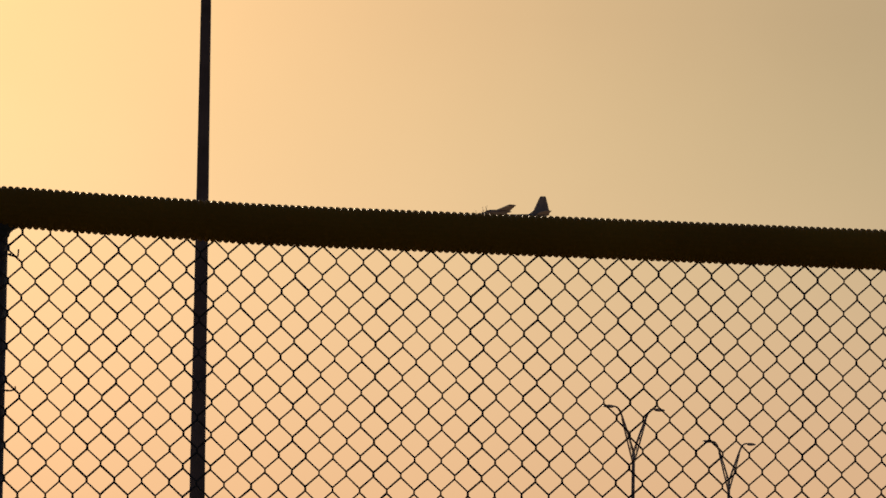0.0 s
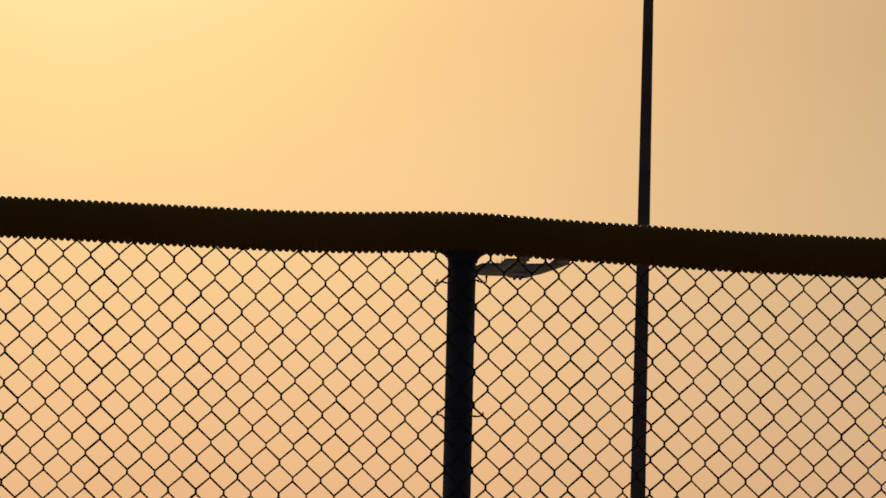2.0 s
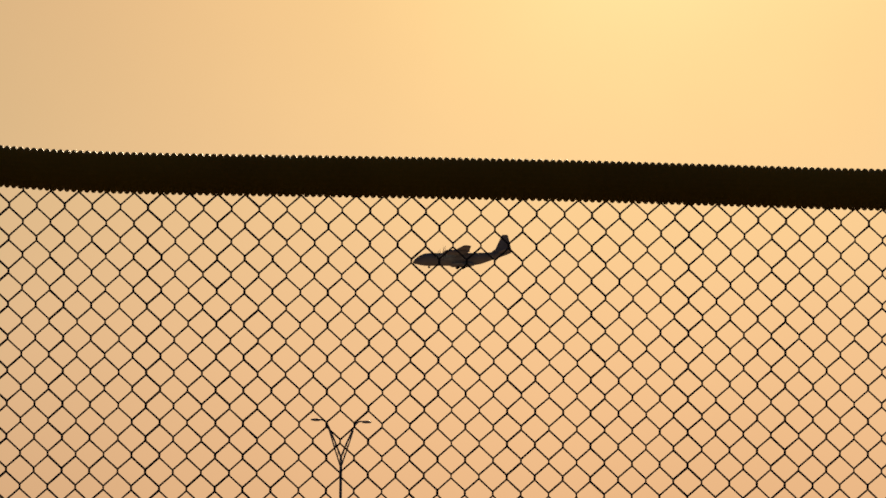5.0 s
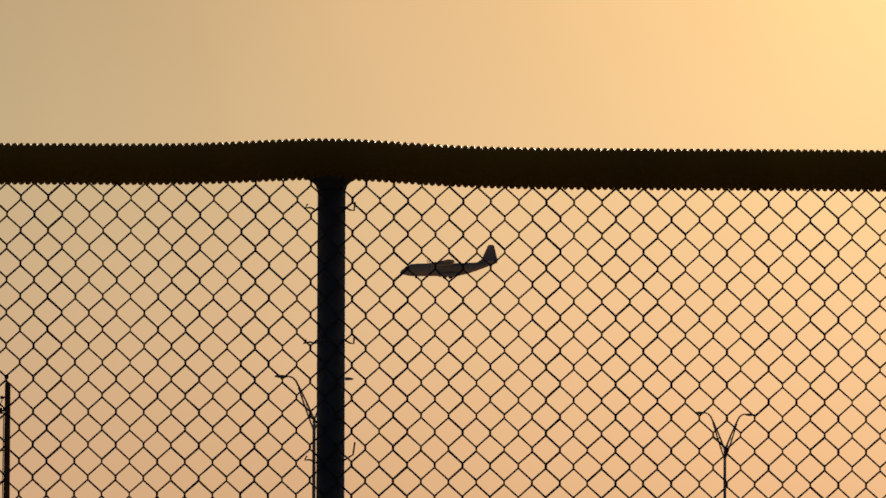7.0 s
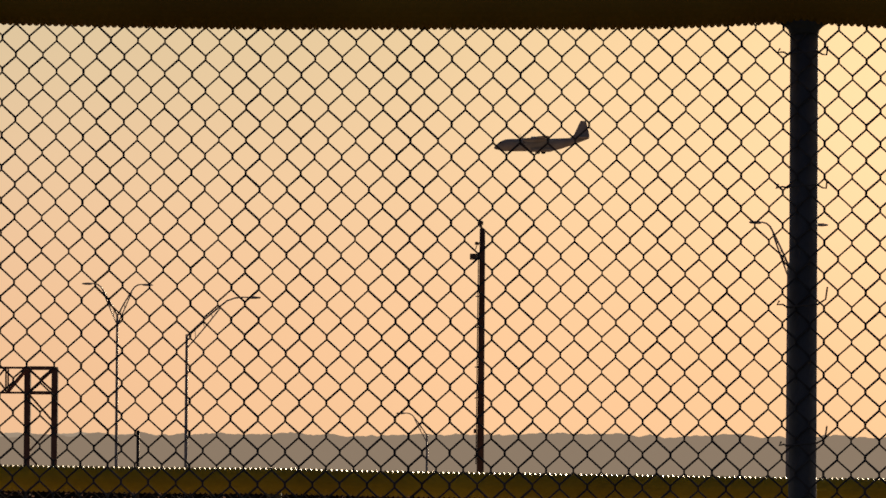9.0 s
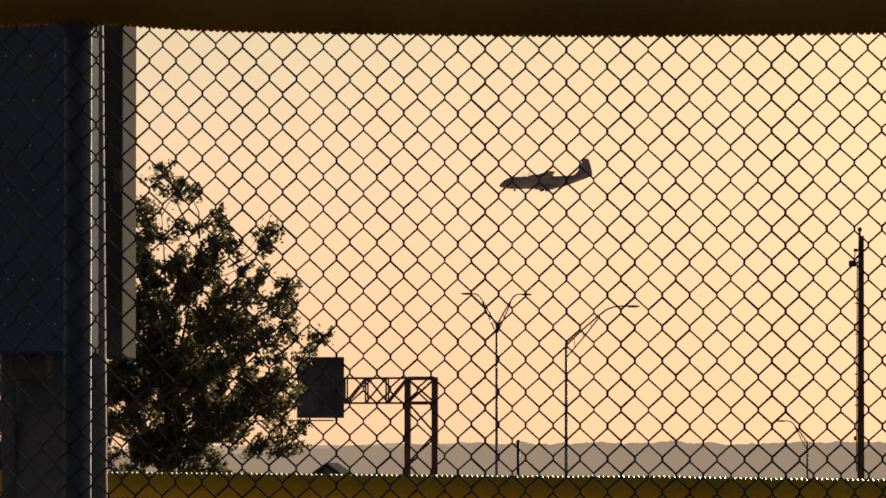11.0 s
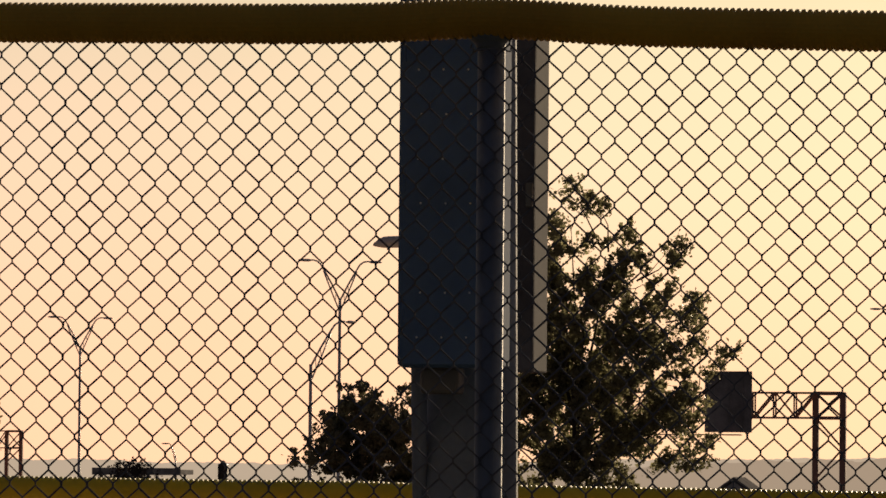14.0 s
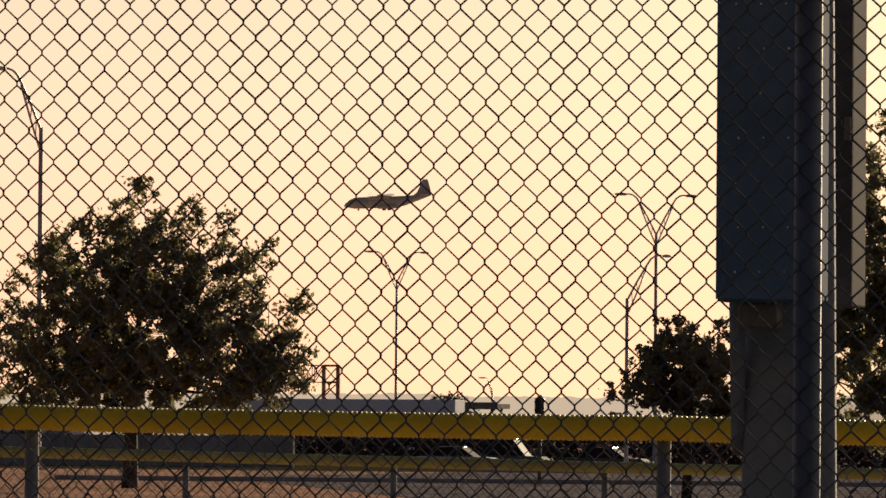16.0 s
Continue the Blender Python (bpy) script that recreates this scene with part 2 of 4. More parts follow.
def ground():
    g = Mesh()
    ys = [-600, -60, -5, 5, 12, 20, 30, 60, 120, 200, 300, 325, 400, 900, 2000, 4800]
    xs = [-4800, -1500, -500, -200, -90, -40, -15, 0, 15, 40, 90, 200, 500, 1500, 4800]
    g.add([(x, y, foot(y)) for y in ys for x in xs], [(j * len(xs) + i, j * len(xs) + i + 1, (j + 1) * len(xs) + i + 1, (j + 1) * len(xs) + i)
                                                for j in range(len(ys) - 1) for i in range(len(xs) - 1)])
    ob = new("ground", g.data("ground", DIRT))
    tagged(ob, "dry brown dirt and thin grass field", "ground", kind="structure")
    # first entry: unseen dark sheet added to cut light bounced off the dirt
    for name, y0, y1, mat, z, text in (("lawn", -60, 19.6, TURF, 0.008, "added unseen dark turf sheet that cuts ground bounce on the fences"),
                                       ("road", 205, 262, ASPHALT, 0.012, "grey asphalt frontage road beyond the ballfields"),
                                       ("road", 330, 640, ASPHALT, -0.638, "wide dark asphalt parking and highway surface"),
                                       ("kerb", 204.6, 204.9, CONCRETE, 0.15, "pale concrete kerb along the road"),
                                       ("verge", 262.8, 299, TURF, 0.008, "dark dry grass verge beside the road"),
                                       ("kerb", 262.2, 262.6, CONCRETE, 0.15, "pale concrete kerb along the road")):
        # the frontage road and its kerbs end at the dirt lot
        x0 = -64 if name != "lawn" and 200 < y0 < 262.5 else -510
        r = Mesh().box(((x0 + 390) / 2, (y0 + y1) / 2, z - 0.15), (390 - x0, y1 - y0, 0.30), 0.01 if z > 0.1 else 0)
        tagged(new(name, r.data(name, mat)), text, name, kind="structure")
    # paved yard before the road, cut off at a slant
    a, b = at(15.6, 204.4), at(13.9, 148)
    edge = [(a.x, a.y), (b.x, b.y), (60, 148), (60, 204.4)]
    yard = Mesh().loft([[(x, y, z) for x, y in edge] for z in (-0.2, 0.012)])
    tagged(new("pavement", yard.data("pavement", ASPHALT)), "worn grey asphalt yard before the road", "pavement", kind="structure")


def ridge(label, depth, seed, az0, az1, crest, mat):
    rng = random.Random(seed)
    n = int((az1 - az0) * 40)
    verts, h = [], 0.0
    for i in range(n + 1):
        az = az0 + (az1 - az0) * i / n
        h = 0.8 * h + rng.uniform(-0.55, 0.55)
        p, top = at(az, depth), EYE + crest(az) + h
        verts += [(p.x, p.y, -5), (p.x, p.y, top), (p.x * 1.12, p.y * 1.12, top + 1), (p.x * 1.3, p.y * 1.3, -5)]
    faces = [(i * 4 + k, i * 4 + 4 + k, i * 4 + 5 + k, i * 4 + 1 + k) for i in range(n) for k in range(3)]
    ob = new("backdrop", Mesh().add(verts, faces).data("backdrop", mat))
    tagged(ob, label, "hills", kind="structure")


def near_crest(az):
    return 23.15 + 0.9 * math.sin(az * 0.5) + 0.5 * math.sin(az * 1.9 + 1) - 14 * min(max((az - 8.5) / 4, 0), 1)


def far_crest(az):
    return 32.0 + 1.2 * math.sin(az * 0.9) + 0.7 * math.sin(az * 2.7) - 4.5 * min(max((az - 8) / 4, 0), 1)


ground()
ridge("low wooded ridge along the horizon, haze painted as glow", 3300, 5, -30, 30, near_crest, RIDGEM)
ridge("distant hills beyond the wooded ridge, paler by painted haze glow", 4720, 9, 4, 30, far_crest, PALERIDGE)


# ---- chain-link fences with vinyl caps ----
def weave(x0, x1, z_low, z_high, pitch, rise, phase_x, phase_z, slope, wire, seg, sag):
    """Interlocked zigzag wires between two heights."""
    m = Mesh()
    half = pitch / 2
    k0, k1 = math.ceil((x0 - phase_x) / half), math.floor((x1 - phase_x) / half)
    flat = 0.055 * rise
    rng = random.Random(int(x0 * 100))
    for k in range(k0, k1):
        pts = []
        # a node on column k lies at phase_z + n * rise for even k, half a rise higher for odd k
        n0 = math.floor((z_low - phase_z) / (rise / 2))
        n1 = math.ceil((z_high - phase_z) / (rise / 2))
        wob = rng.uniform(-0.0012, 0.0012)
        for n in range(n0, n1 + 1):
            col = k if (n + k) % 2 == 0 else k + 1
            x = phase_x + col * half + (0.0006 if col == k else -0.0006) * -1 + wob
            z = phase_z + n * rise / 2 + slope * (x - phase_x) + sag(x) + rng.uniform(-0.0007, 0.0007)
            if z < z_low + slope * x or z > z_high + slope * x:
                continue
            y = 0.0016 if col == k else -0.0016
            pts += [(x, y, z - flat), (x, -y, z + flat)]
        if len(pts) > 3:
            m.tube(pts, wire, seg, ends=False)
    return m


def corrugated(x0, x1, center, radius, depth, pitch, seg, squash=1.0):
    """A ribbed tube along x on the line center(x)."""
    m = Mesh()
    n = int((x1 - x0) / pitch)
    rings = []
    for i in range(n * 4 + 1):
        x = x0 + i * pitch / 4
        d = depth * (0.0, 0.22, 1.0, 0.22)[i % 4]
        c = center(x)
        ring = []
        for k in range(seg):
            a = 2 * math.pi * k / seg
            r = radius - d * (0.06 + 0.94 * abs(math.sin(a)) ** 6)
            ring.append((x, r * 0.92 * math.cos(a), c + r * squash * math.sin(a)))
        rings.append(ring)
    return m.loft(rings)


def tie(parent, x, z, r, rng):
    """A twisted wire tie round a post, with loose ends."""
    m = Mesh()
    loop = [((r + 0.004) * math.sin(a), -(r + 0.004) * math.cos(a), 0.004 * math.sin(a)) for a in [math.pi * (-0.62 + 1.24 * i / 12) for i in range(13)]]
    left, right = rng.uniform(-0.008, 0.012), rng.uniform(-0.006, 0.02)
    out, spike = rng.uniform(0.008, 0.036), rng.uniform(0.004, 0.034)
    pts = [(-r - out * 0.8, 0.004, left + 0.007), (-r - out, 0, left - 0.003), (-r - out * 0.5, 0.002, left * 0.6)] + loop + \
          [(r + 0.012, 0.002, right * 0.6), (r + 0.023, 0, right), (r + 0.021 + spike * 0.2, 0.003, right + spike)]
    m.tube(pts, 0.0024, 5)
    ob = part("wire_tie", m, COATED, parent)
    ob.location = (x, 0, z)


def chain_fence(label, y, posts, top, cap_r, rib, pitch, rise, phase, slope, wire, seg, post_r, bump, ties, post_mat, x0, x1, ribs=True, cap_mat=None, turn=0.0, sag=lambda x: 0.0):
    f = thing("chain_link_fence", label, "fence", pose(0, y, 0, 0, 0, turn))

    def center(x):
        return top + slope * x - cap_r + sag(x) + sum(bump * math.exp(-((x - p) / 0.26) ** 2) for p in posts)

    part("cap", corrugated(x0, x1, center, cap_r, (0.0075 if ties else 0.0068) if ribs else 0.003, rib, 28 if ribs else 14), cap_mat or CAP, f, "ribbed yellow vinyl safety cap", smooth=False)
    rail = Mesh().tube([(x0 + (x1 - x0) * i / 40, 0, center(x0 + (x1 - x0) * i / 40)) for i in range(41)], 0.021, 10)
    part("top_rail", rail, COATED, f, smooth=True)
    rng = random.Random(3)
    edges = [x0] + list(posts) + [x1]
    for a, b in zip(edges, edges[1:]):
        part("wire_mesh", weave(a, b, 0.04, top - cap_r, pitch, rise, phase[0], phase[1], slope, wire, seg, sag), COATED, f, "dull zinc diamond wire mesh", smooth=True)
    for i, p in enumerate(posts):
        c = center(p)
        m = Mesh().tube([(p, 0.036, -0.3), (p, 0.036, c - 0.02)], post_r, 20)
        part("post", m, post_mat, f, "", smooth=True)
        if ties:
            # the cap's slit flares where the post enters it
            fl = Mesh()
            rings = []
            for h, r in ((-0.022, post_r + 0.0012), (-0.012, post_r + 0.004), (-0.004, post_r + 0.012), (0.006, post_r + 0.03), (0.02, post_r + 0.034)):
                rings.append([(p + r * math.cos(a), 0.02 + r * 0.7 * math.sin(a), c - cap_r + h) for a in [2 * math.pi * k / 20 for k in range(20)]])
            part("cap_collar", fl.loft(rings), POSTM, f, "dark collar where the post enters the cap", smooth=True)
            for z in ties[i]:
                tie(f, p, z, post_r, rng)
    return f


PITCH, RISE = 0.0703, 0.0836


def slack(x):
    """One bay hangs a little lower than the others."""
    return -0.012 * math.exp(-((x + 1.85) / 0.75) ** 2) + 0.008 * math.exp(-((x - 1.2) / 0.8) ** 2) + 0.006 * math.exp(-((x - 2.9) / 0.22) ** 2)


near_fence = chain_fence("tall backlit chain-link fence with ribbed yellow cap", 16.8, (5.345, 2.508, -0.324, -3.172, -6.01), EYE + 1.248, 0.054, 0.01685,
                         PITCH, RISE, (-0.0936, EYE + 0.984), -0.013, 0.00212, 8, 0.036, 0.018,
                         ((2.3, 1.9), (2.655, 2.309, 1.95), (2.69, 2.353, 2.05, 1.7), (2.77,), (2.4, 1.9)), POSTM, -9.2, 8.2, turn=-1.604, sag=slack)
mid_fence = chain_fence("low ballfield fence with bright yellow cap", 24.0, (-12.4, -9.97, -7.524, -5.078, -2.42, 0.05, 2.5, 4.95), EYE + 0.021, 0.049, 0.0185,
                        PITCH, RISE, (0.01, 1.2), -0.0096, 0.0018, 4, 0.027, 0.004, None, GALV, -13, 7, cap_mat=MIDCAP)
far_fence = chain_fence("distant low ballfield fence with faded yellow cap", 55.0, tuple(-21.51 + 1.85 * i for i in range(13)), EYE - 0.432, 0.050, 0.05,
                        PITCH, RISE, (0.01, 1.0), -0.0165, 0.0018, 3, 0.028, 0.0, None, GALV, -23, 4, ribs=False, cap_mat=FADED)


# ---- floodlight poles and cabinets ----
def steel_pole(label, x, y, r0, r1, h):
    f = thing("floodlight_pole", label, "pole", pose(x, y, 0))
    m = Mesh().tube([(0, 0, h * i / 12) for i in range(13)], [r0 + (r1 - r0) * i / 12 for i in range(13)], 28)
    part("shaft", m, GALV, f, smooth=True)
    b = Mesh().tube([(0, 0, 0.03), (0, 0, 0.07)], r0 * 1.7, 24)
    part("base_plate", b, GALV, f)
    for k in range(4):
        a = math.pi / 4 + k * math.pi / 2
        part("bolt", Mesh().tube([(r0 * 1.4 * math.cos(a), r0 * 1.4 * math.sin(a), 0.0), (r0 * 1.4 * math.cos(a), r0 * 1.4 * math.sin(a), 0.12)], 0.014, 6), GALV, f)
    for z in (h * 0.35, h * 0.7):
        k = r0 + (r1 - r0) * z / h
        part("joint_band", Mesh().tube([(0, 0, z), (0, 0, z + 0.05)], k + 0.004, 28), GALV, f)
    return f


big_pole = steel_pole("thick galvanised steel floodlight pole behind the fence", -3.490, 18.33, 0.149, 0.045, 10.0)
part("conduit", Mesh().tube([(-0.135, -0.03, 1.55), (-0.135, -0.05, 1.62), (-0.12, -0.16, 1.99)], 0.022, 10), GALV, big_pole, smooth=True)
part("cable_gland", Mesh().box((-0.04, -0.22, 1.935), (0.11, 0.09, 0.075), 0.01), DARKSTEEL, big_pole)
thin_pole = steel_pole("slim tapered dark steel floodlight pole", 10.241, 60.0, 0.087, 0.016, 14.0)


def cabinet(label, x0, x1, y0, y1, z0, z1, glint_dots, paint):
    f = thing("electrical_cabinet", label, "cabinet", pose((x0 + x1) / 2, (y0 + y1) / 2, z0))
    w, d, h = x1 - x0, y1 - y0, z1 - z0
    part("body", Mesh().box((0, 0.01, h / 2), (w, d - 0.02, h), 0.006), paint, f)
    part("door", Mesh().box((0, -d / 2 + 0.006, h / 2), (w + 0.004, 0.014, h - 0.012), 0.004), paint, f)
    part("hood", Mesh().box((0, -0.004, h + 0.004), (w + 0.003, d + 0.012, 0.014), 0.004), paint, f)
    part("latch", Mesh().box((w * 0.36, -d / 2 - 0.008, h * 0.5), (0.02, 0.018, 0.07), 0.004), DARKSTEEL, f)
    for k in range(3):
        z = h * (0.15 + 0.35 * k)
        part("hinge", Mesh().tube([(-w / 2 + 0.012, -d / 2, z - 0.03), (-w / 2 + 0.012, -d / 2, z + 0.03)], 0.006, 8), paint, f)
    # small raised dots, bright by colour, in place of glints
    me = Mesh().tube([(0, 0.003, 0), (0, -0.003, 0)], [0.0034, 0.0024], 8).data("glint_dot", GLINTM)
    if glint_dots:
        for i in range(3):
            for j in range(8):
                ob = part("glint_dot", me, GLINTM, f)
                ob.location = (w * (-0.32 + 0.24 * i + 0.03 * (j % 2)), -d / 2 - 0.003, h * (0.08 + 0.12 * j))
    part("bracket", Mesh().box((0, d / 2 + 0.012, h * 0.2), (w * 0.6, 0.03, 0.04), 0.003), GALV, f)
    part("bracket", Mesh().box((0, d / 2 + 0.012, h * 0.8), (w * 0.6, 0.03, 0.04), 0.003), GALV, f)
    return f


cabinet("tall grey steel electrical cabinet strapped to the pole", -3.634, -3.343, 18.0, 18.125, EYE + 0.37, EYE + 1.400, True, CABINET)
cabinet("narrow grey electrical cabinet on the pole's flank", -3.441, -3.368, 18.60, 18.834, EYE + 0.370, EYE + 1.38, False, DARKBOX)
for z in (2.2, 2.8):
    part("mounting_arm", Mesh().box((0.035, 0.19, z), (0.05, 0.16, 0.04), 0.004), GALV, big_pole)


# ---- street lamps ----
def lamp_head(parent, tip, turn):
    m = Mesh()
    rings = []
    for s, w, t in ((0, 0.06, 0.05), (0.12, 0.12, 0.08), (0.4, 0.17, 0.09), (0.7, 0.15, 0.06), (0.8, 0.06, 0.03)):
        rings.append([(s - 0.1, w * math.cos(a), t * math.sin(a) - 0.02) for a in [2 * math.pi * k / 10 for k in range(10)]])
    ob = part("lamp_head", m.loft(rings), LAMPS, parent, smooth=True)
    ob.matrix_basis = Matrix.Translation(tip) @ turn
    return ob


def street_lamp(label, az, depth, top, rise, runs, turn, group, gap=0.65):
    """A tapered pole; each arm is a pair of straight rods that meet, bend over and carry a flat head."""
    p = at(az, depth)
    f = thing("street_lamp", label, "street lamp", pose(p.x, p.y, foot(depth), 0, 0, turn), group)
    top -= foot(depth)
    part("pole", Mesh().tube([(0, 0, 0), (0, 0, 0.5), (0, 0, top + 0.12)], [0.14, 0.12, 0.085], 12), LAMPS, f, smooth=True)
    part("base_plate", Mesh().box((0, 0, 0.05), (0.5, 0.5, 0.1), 0.02), CONCRETE, f)
    for run in runs:
        s = 1 if run > 0 else -1
        meet = Vector((run * 0.52, 0, top + rise * 0.76))
        up = [Vector((0, 0, top)), Vector((run * 0.26, 0, top + rise * 0.40)), meet, Vector((run * 0.64, 0, top + rise * 0.91)), Vector((run * 0.76, 0, top + rise * 0.98)),
              Vector((run * 0.88, 0, top + rise)), Vector((run, 0, top + rise))]
        low = [Vector((0, 0, top - gap)), Vector((run * 0.28, 0, top - gap + (rise + gap) * 0.40)), Vector((run * 0.54, 0, top + rise * 0.74))]
        arm = part("arm", Mesh().tube(up, [0.06, 0.055, 0.055, 0.055, 0.05, 0.045, 0.04], 8), LAMPS, f, smooth=True)
        part("brace", Mesh().tube(low, 0.045, 8), LAMPS, arm, smooth=True)
        for i, u in ((0, 0.5), (1, 0.0), (1, 0.5)):
            part("strut", Mesh().tube([up[i].lerp(up[i + 1], u), low[i].lerp(low[i + 1], u)], 0.022, 6), LAMPS, arm)
        lamp_head(f, up[-1], Matrix.Rotation(0 if s > 0 else math.pi, 4, "Z"))
    return f


TWIN = "twin-arm grey steel highway lamp on a tall pole"
SINGLE = "single-arm grey steel highway lamp with curved arm"
for az, depth, turn, tall in ((-13.248, 334, 43, 13.45), (-14.067, 379, 43, 13.45), (-1.99, 417, 45, 13.45), (1.55, 361, 41, 13.45), (7.338, 477, 29, 13.45), (12.210, 374, 42, 13.1), (14.448, 490, 41, 13.05)):
    street_lamp(TWIN, az, depth, tall, 2.3, (2.05, -2.05), turn, "twin highway lamps")
street_lamp(SINGLE, 6.737, 423, 10.83, 2.5, (4.05,), 0, "single highway lamps", 0.8)
street_lamp(SINGLE, 12.455, 340, 8.6, 2.45, (3.6,), 70, "single highway lamps", 0.8)
street_lamp(SINGLE, 4.665, 600, 5.8, 2.0, (-2.1,), 0, "single highway lamps")
street_lamp(SINGLE, 17.515, 252, 13.5, 2.3, (-3.2,), 80, "single highway lamps", 0.9)
street_lamp(SINGLE, 13.62, 700, 6.2, 1.4, (-0.9,), 30, "single highway lamps")


# ---- sign gantries ----
def gantry(label, az, depth, top, leg_gap, span, truss_h, signs):
    p = at(az, depth)
    f = thing("sign_gantry", label, "sign gantry", pose(p.x, p.y, foot(depth)))
    top -= foot(depth)
    signs = [(x0, x1, z0 - foot(depth), z1 - foot(depth)) for x0, x1, z0, z1 in signs]
    w = 0.40
    for x in (0, -leg_gap):
        part("leg", Mesh().box((x, 0, top / 2), (w, w, top), 0.02), RUST, f)
    # zigzag bracing between the legs, a crossed bay where the truss joins them
    n = max(2, round((top - truss_h) / leg_gap))
    for i in range(n):
        z0, z1 = (top - truss_h) * i / n, (top - truss_h) * (i + 1) / n
        a, b = (0, -leg_gap) if i % 2 else (-leg_gap, 0)
        part("cross_brace", Mesh().tube([(a, 0, z0), (b, 0, z1)], 0.075, 6), RUST, f)
    for a, b in ((0, -leg_gap), (-leg_gap, 0)):
        part("cross_brace", Mesh().tube([(a, 0, top - truss_h), (b, 0, top - 0.1)], 0.075, 6), RUST, f)
    part("end_beam", Mesh().box((-leg_gap / 2, 0, top - 0.08), (leg_gap, 0.3, 0.24), 0.02), RUST, f)
    part("end_beam", Mesh().box((-leg_gap / 2, 0, top - truss_h), (leg_gap, 0.3, 0.22), 0.02), RUST, f)
    for z in (top - 0.06, top - truss_h):
        for y in (-0.5, 0.5):
            part("chord", Mesh().box((-span / 2, y, z), (span, 0.12, 0.12), 0.01), RUST, f)
    m = max(1, round((span - leg_gap) / (truss_h * 0.82)))
    for i in range(m):
        x0, x1 = -leg_gap - (span - leg_gap) * i / m, -leg_gap - (span - leg_gap) * (i + 1) / m
        part("web_member", Mesh().tube([(x0, -0.5, top - 0.06), (x1, -0.5, top - truss_h)], 0.07, 6), RUST, f)
        part("web_member", Mesh().tube([(x0, 0.5, top - truss_h) if i % 2 else (x0, 0.5, top - 0.06), (x1, 0.5, top - 0.06) if i % 2 else (x1, 0.5, top - truss_h)], 0.07, 6), RUST, f)
        for y in (-0.5, 0.5):
            part("upright", Mesh().tube([(x1, y, top - 0.06), (x1, y, top - truss_h)], 0.06, 6), RUST, f)
    if span > 6:
        for x in (-span + 0.1, -span + leg_gap):
            part("leg", Mesh().box((x, 0, top / 2), (w, w, top), 0.02), RUST, f)
    for x0, x1, z0, z1 in signs:
        sp = part("sign_panel", Mesh().box(((x0 + x1) / 2, -0.75, (z0 + z1) / 2), (x1 - x0, 0.08, z1 - z0), 0.02), SIGNM, f, "plain dark sign panel seen from behind")
        for k in range(3):
            x = x0 + (x1 - x0) * (0.2 + 0.3 * k)
            part("stiffener", Mesh().box((x, -0.82, (z0 + z1) / 2), (0.09, 0.07, z1 - z0 - 0.1), 0.01), SIGNM, sp)
        part("catwalk", Mesh().box((x0 - 1.3, -0.9, z0 - 0.16), (x1 - x0 + 4.4, 0.6, 0.08), 0.01), RUST, f)
    return f


gantry("steel truss highway sign gantry with dark sign panels", 7.868, 420, 8.76, 1.75, 19.0, 1.65, ((-8.8, -5.75, 6.15, 10.05),))
gantry("distant steel truss sign gantry tower", 14.95, 700, 8.9, 1.6, 4.0, 1.9, ())


# ---- utility pole, signal, short posts ----
def utility_pole():
    p = at(4.178, 150)
    f = thing("utility_pole", "weathered dark wooden utility pole with small boxes", "utility pole", pose(p.x, p.y, 0, 0, 0.2, 0))
    part("shaft", Mesh().tube([(0, 0, -0.2), (0, 0, 3.5), (0, 0, 7.33)], [0.09, 0.077, 0.064], 14), WOOD, f, smooth=True)
    part("top_pin", Mesh().tube([(-0.03, 0, 7.25), (-0.03, 0, 7.42), (-0.03, 0, 7.43), (-0.03, 0, 7.50), (-0.03, 0, 7.52)], [0.022, 0.022, 0.045, 0.05, 0.02], 10), DARKSTEEL, f, smooth=True)
    for z, w, off in ((7.0, 0.09, -0.12), (6.7, 0.17, -0.19)):
        b = part("equipment_box", Mesh().box((off, -0.02, z), (w, 0.14, w * 0.8), 0.015), DARKSTEEL, f)
        part("bracket", Mesh().tube([(off, 0, z), (0, 0, z + 0.03)], 0.02, 6), DARKSTEEL, b)
    part("cable", Mesh().tube([(-0.12, -0.03, 6.95), (-0.16, -0.03, 6.85), (-0.08, -0.06, 6.75), (-0.08, -0.09, 6.5), (-0.09, -0.1, 2)], 0.012, 6), RUBBER, f, smooth=True)
    for z in (5.8, 5.1, 4.2, 3.5, 2.2):
        part("step", Mesh().tube([(-0.06, -0.05, z), (-0.14, -0.05, z)], 0.014, 6), DARKSTEEL, f)
    part("insulator", Mesh().box((-0.12, -0.03, 2.75), (0.07, 0.08, 0.1), 0.012), DARKSTEEL, f)


utility_pole()


def signal():
    p = at(13.19, 200)
    f = thing("traffic_signal", "dark traffic signal head on a low pole", "traffic signal", pose(p.x, p.y, 0))
    part("pole", Mesh().tube([(0, 0, 0), (0, 0, 2.5)], 0.06, 10), DARKSTEEL, f, smooth=True)
    part("housing", Mesh().box((0, 0, 2.45), (0.30, 0.22, 0.50), 0.04), DARKSTEEL, f)
    for k in range(2):
        part("visor", Mesh().tube([(0, -0.1, 2.33 + 0.24 * k), (0, -0.28, 2.33 + 0.24 * k)], [0.10, 0.11], 14, ends=False), DARKSTEEL, f)
    part("cap", Mesh().tube([(0, 0, 2.7), (0, 0, 2.8)], [0.10, 0.04], 10), DARKSTEEL, f)


signal()
sp = at(7.145, 300)
short_post = thing("marker_post", "short dark steel marker post by the road", "post", pose(sp.x, sp.y, 0))
part("shaft", Mesh().tube([(0, 0, 0), (0, 0, 3.75)], 0.07, 10), DARKSTEEL, short_post, smooth=True)
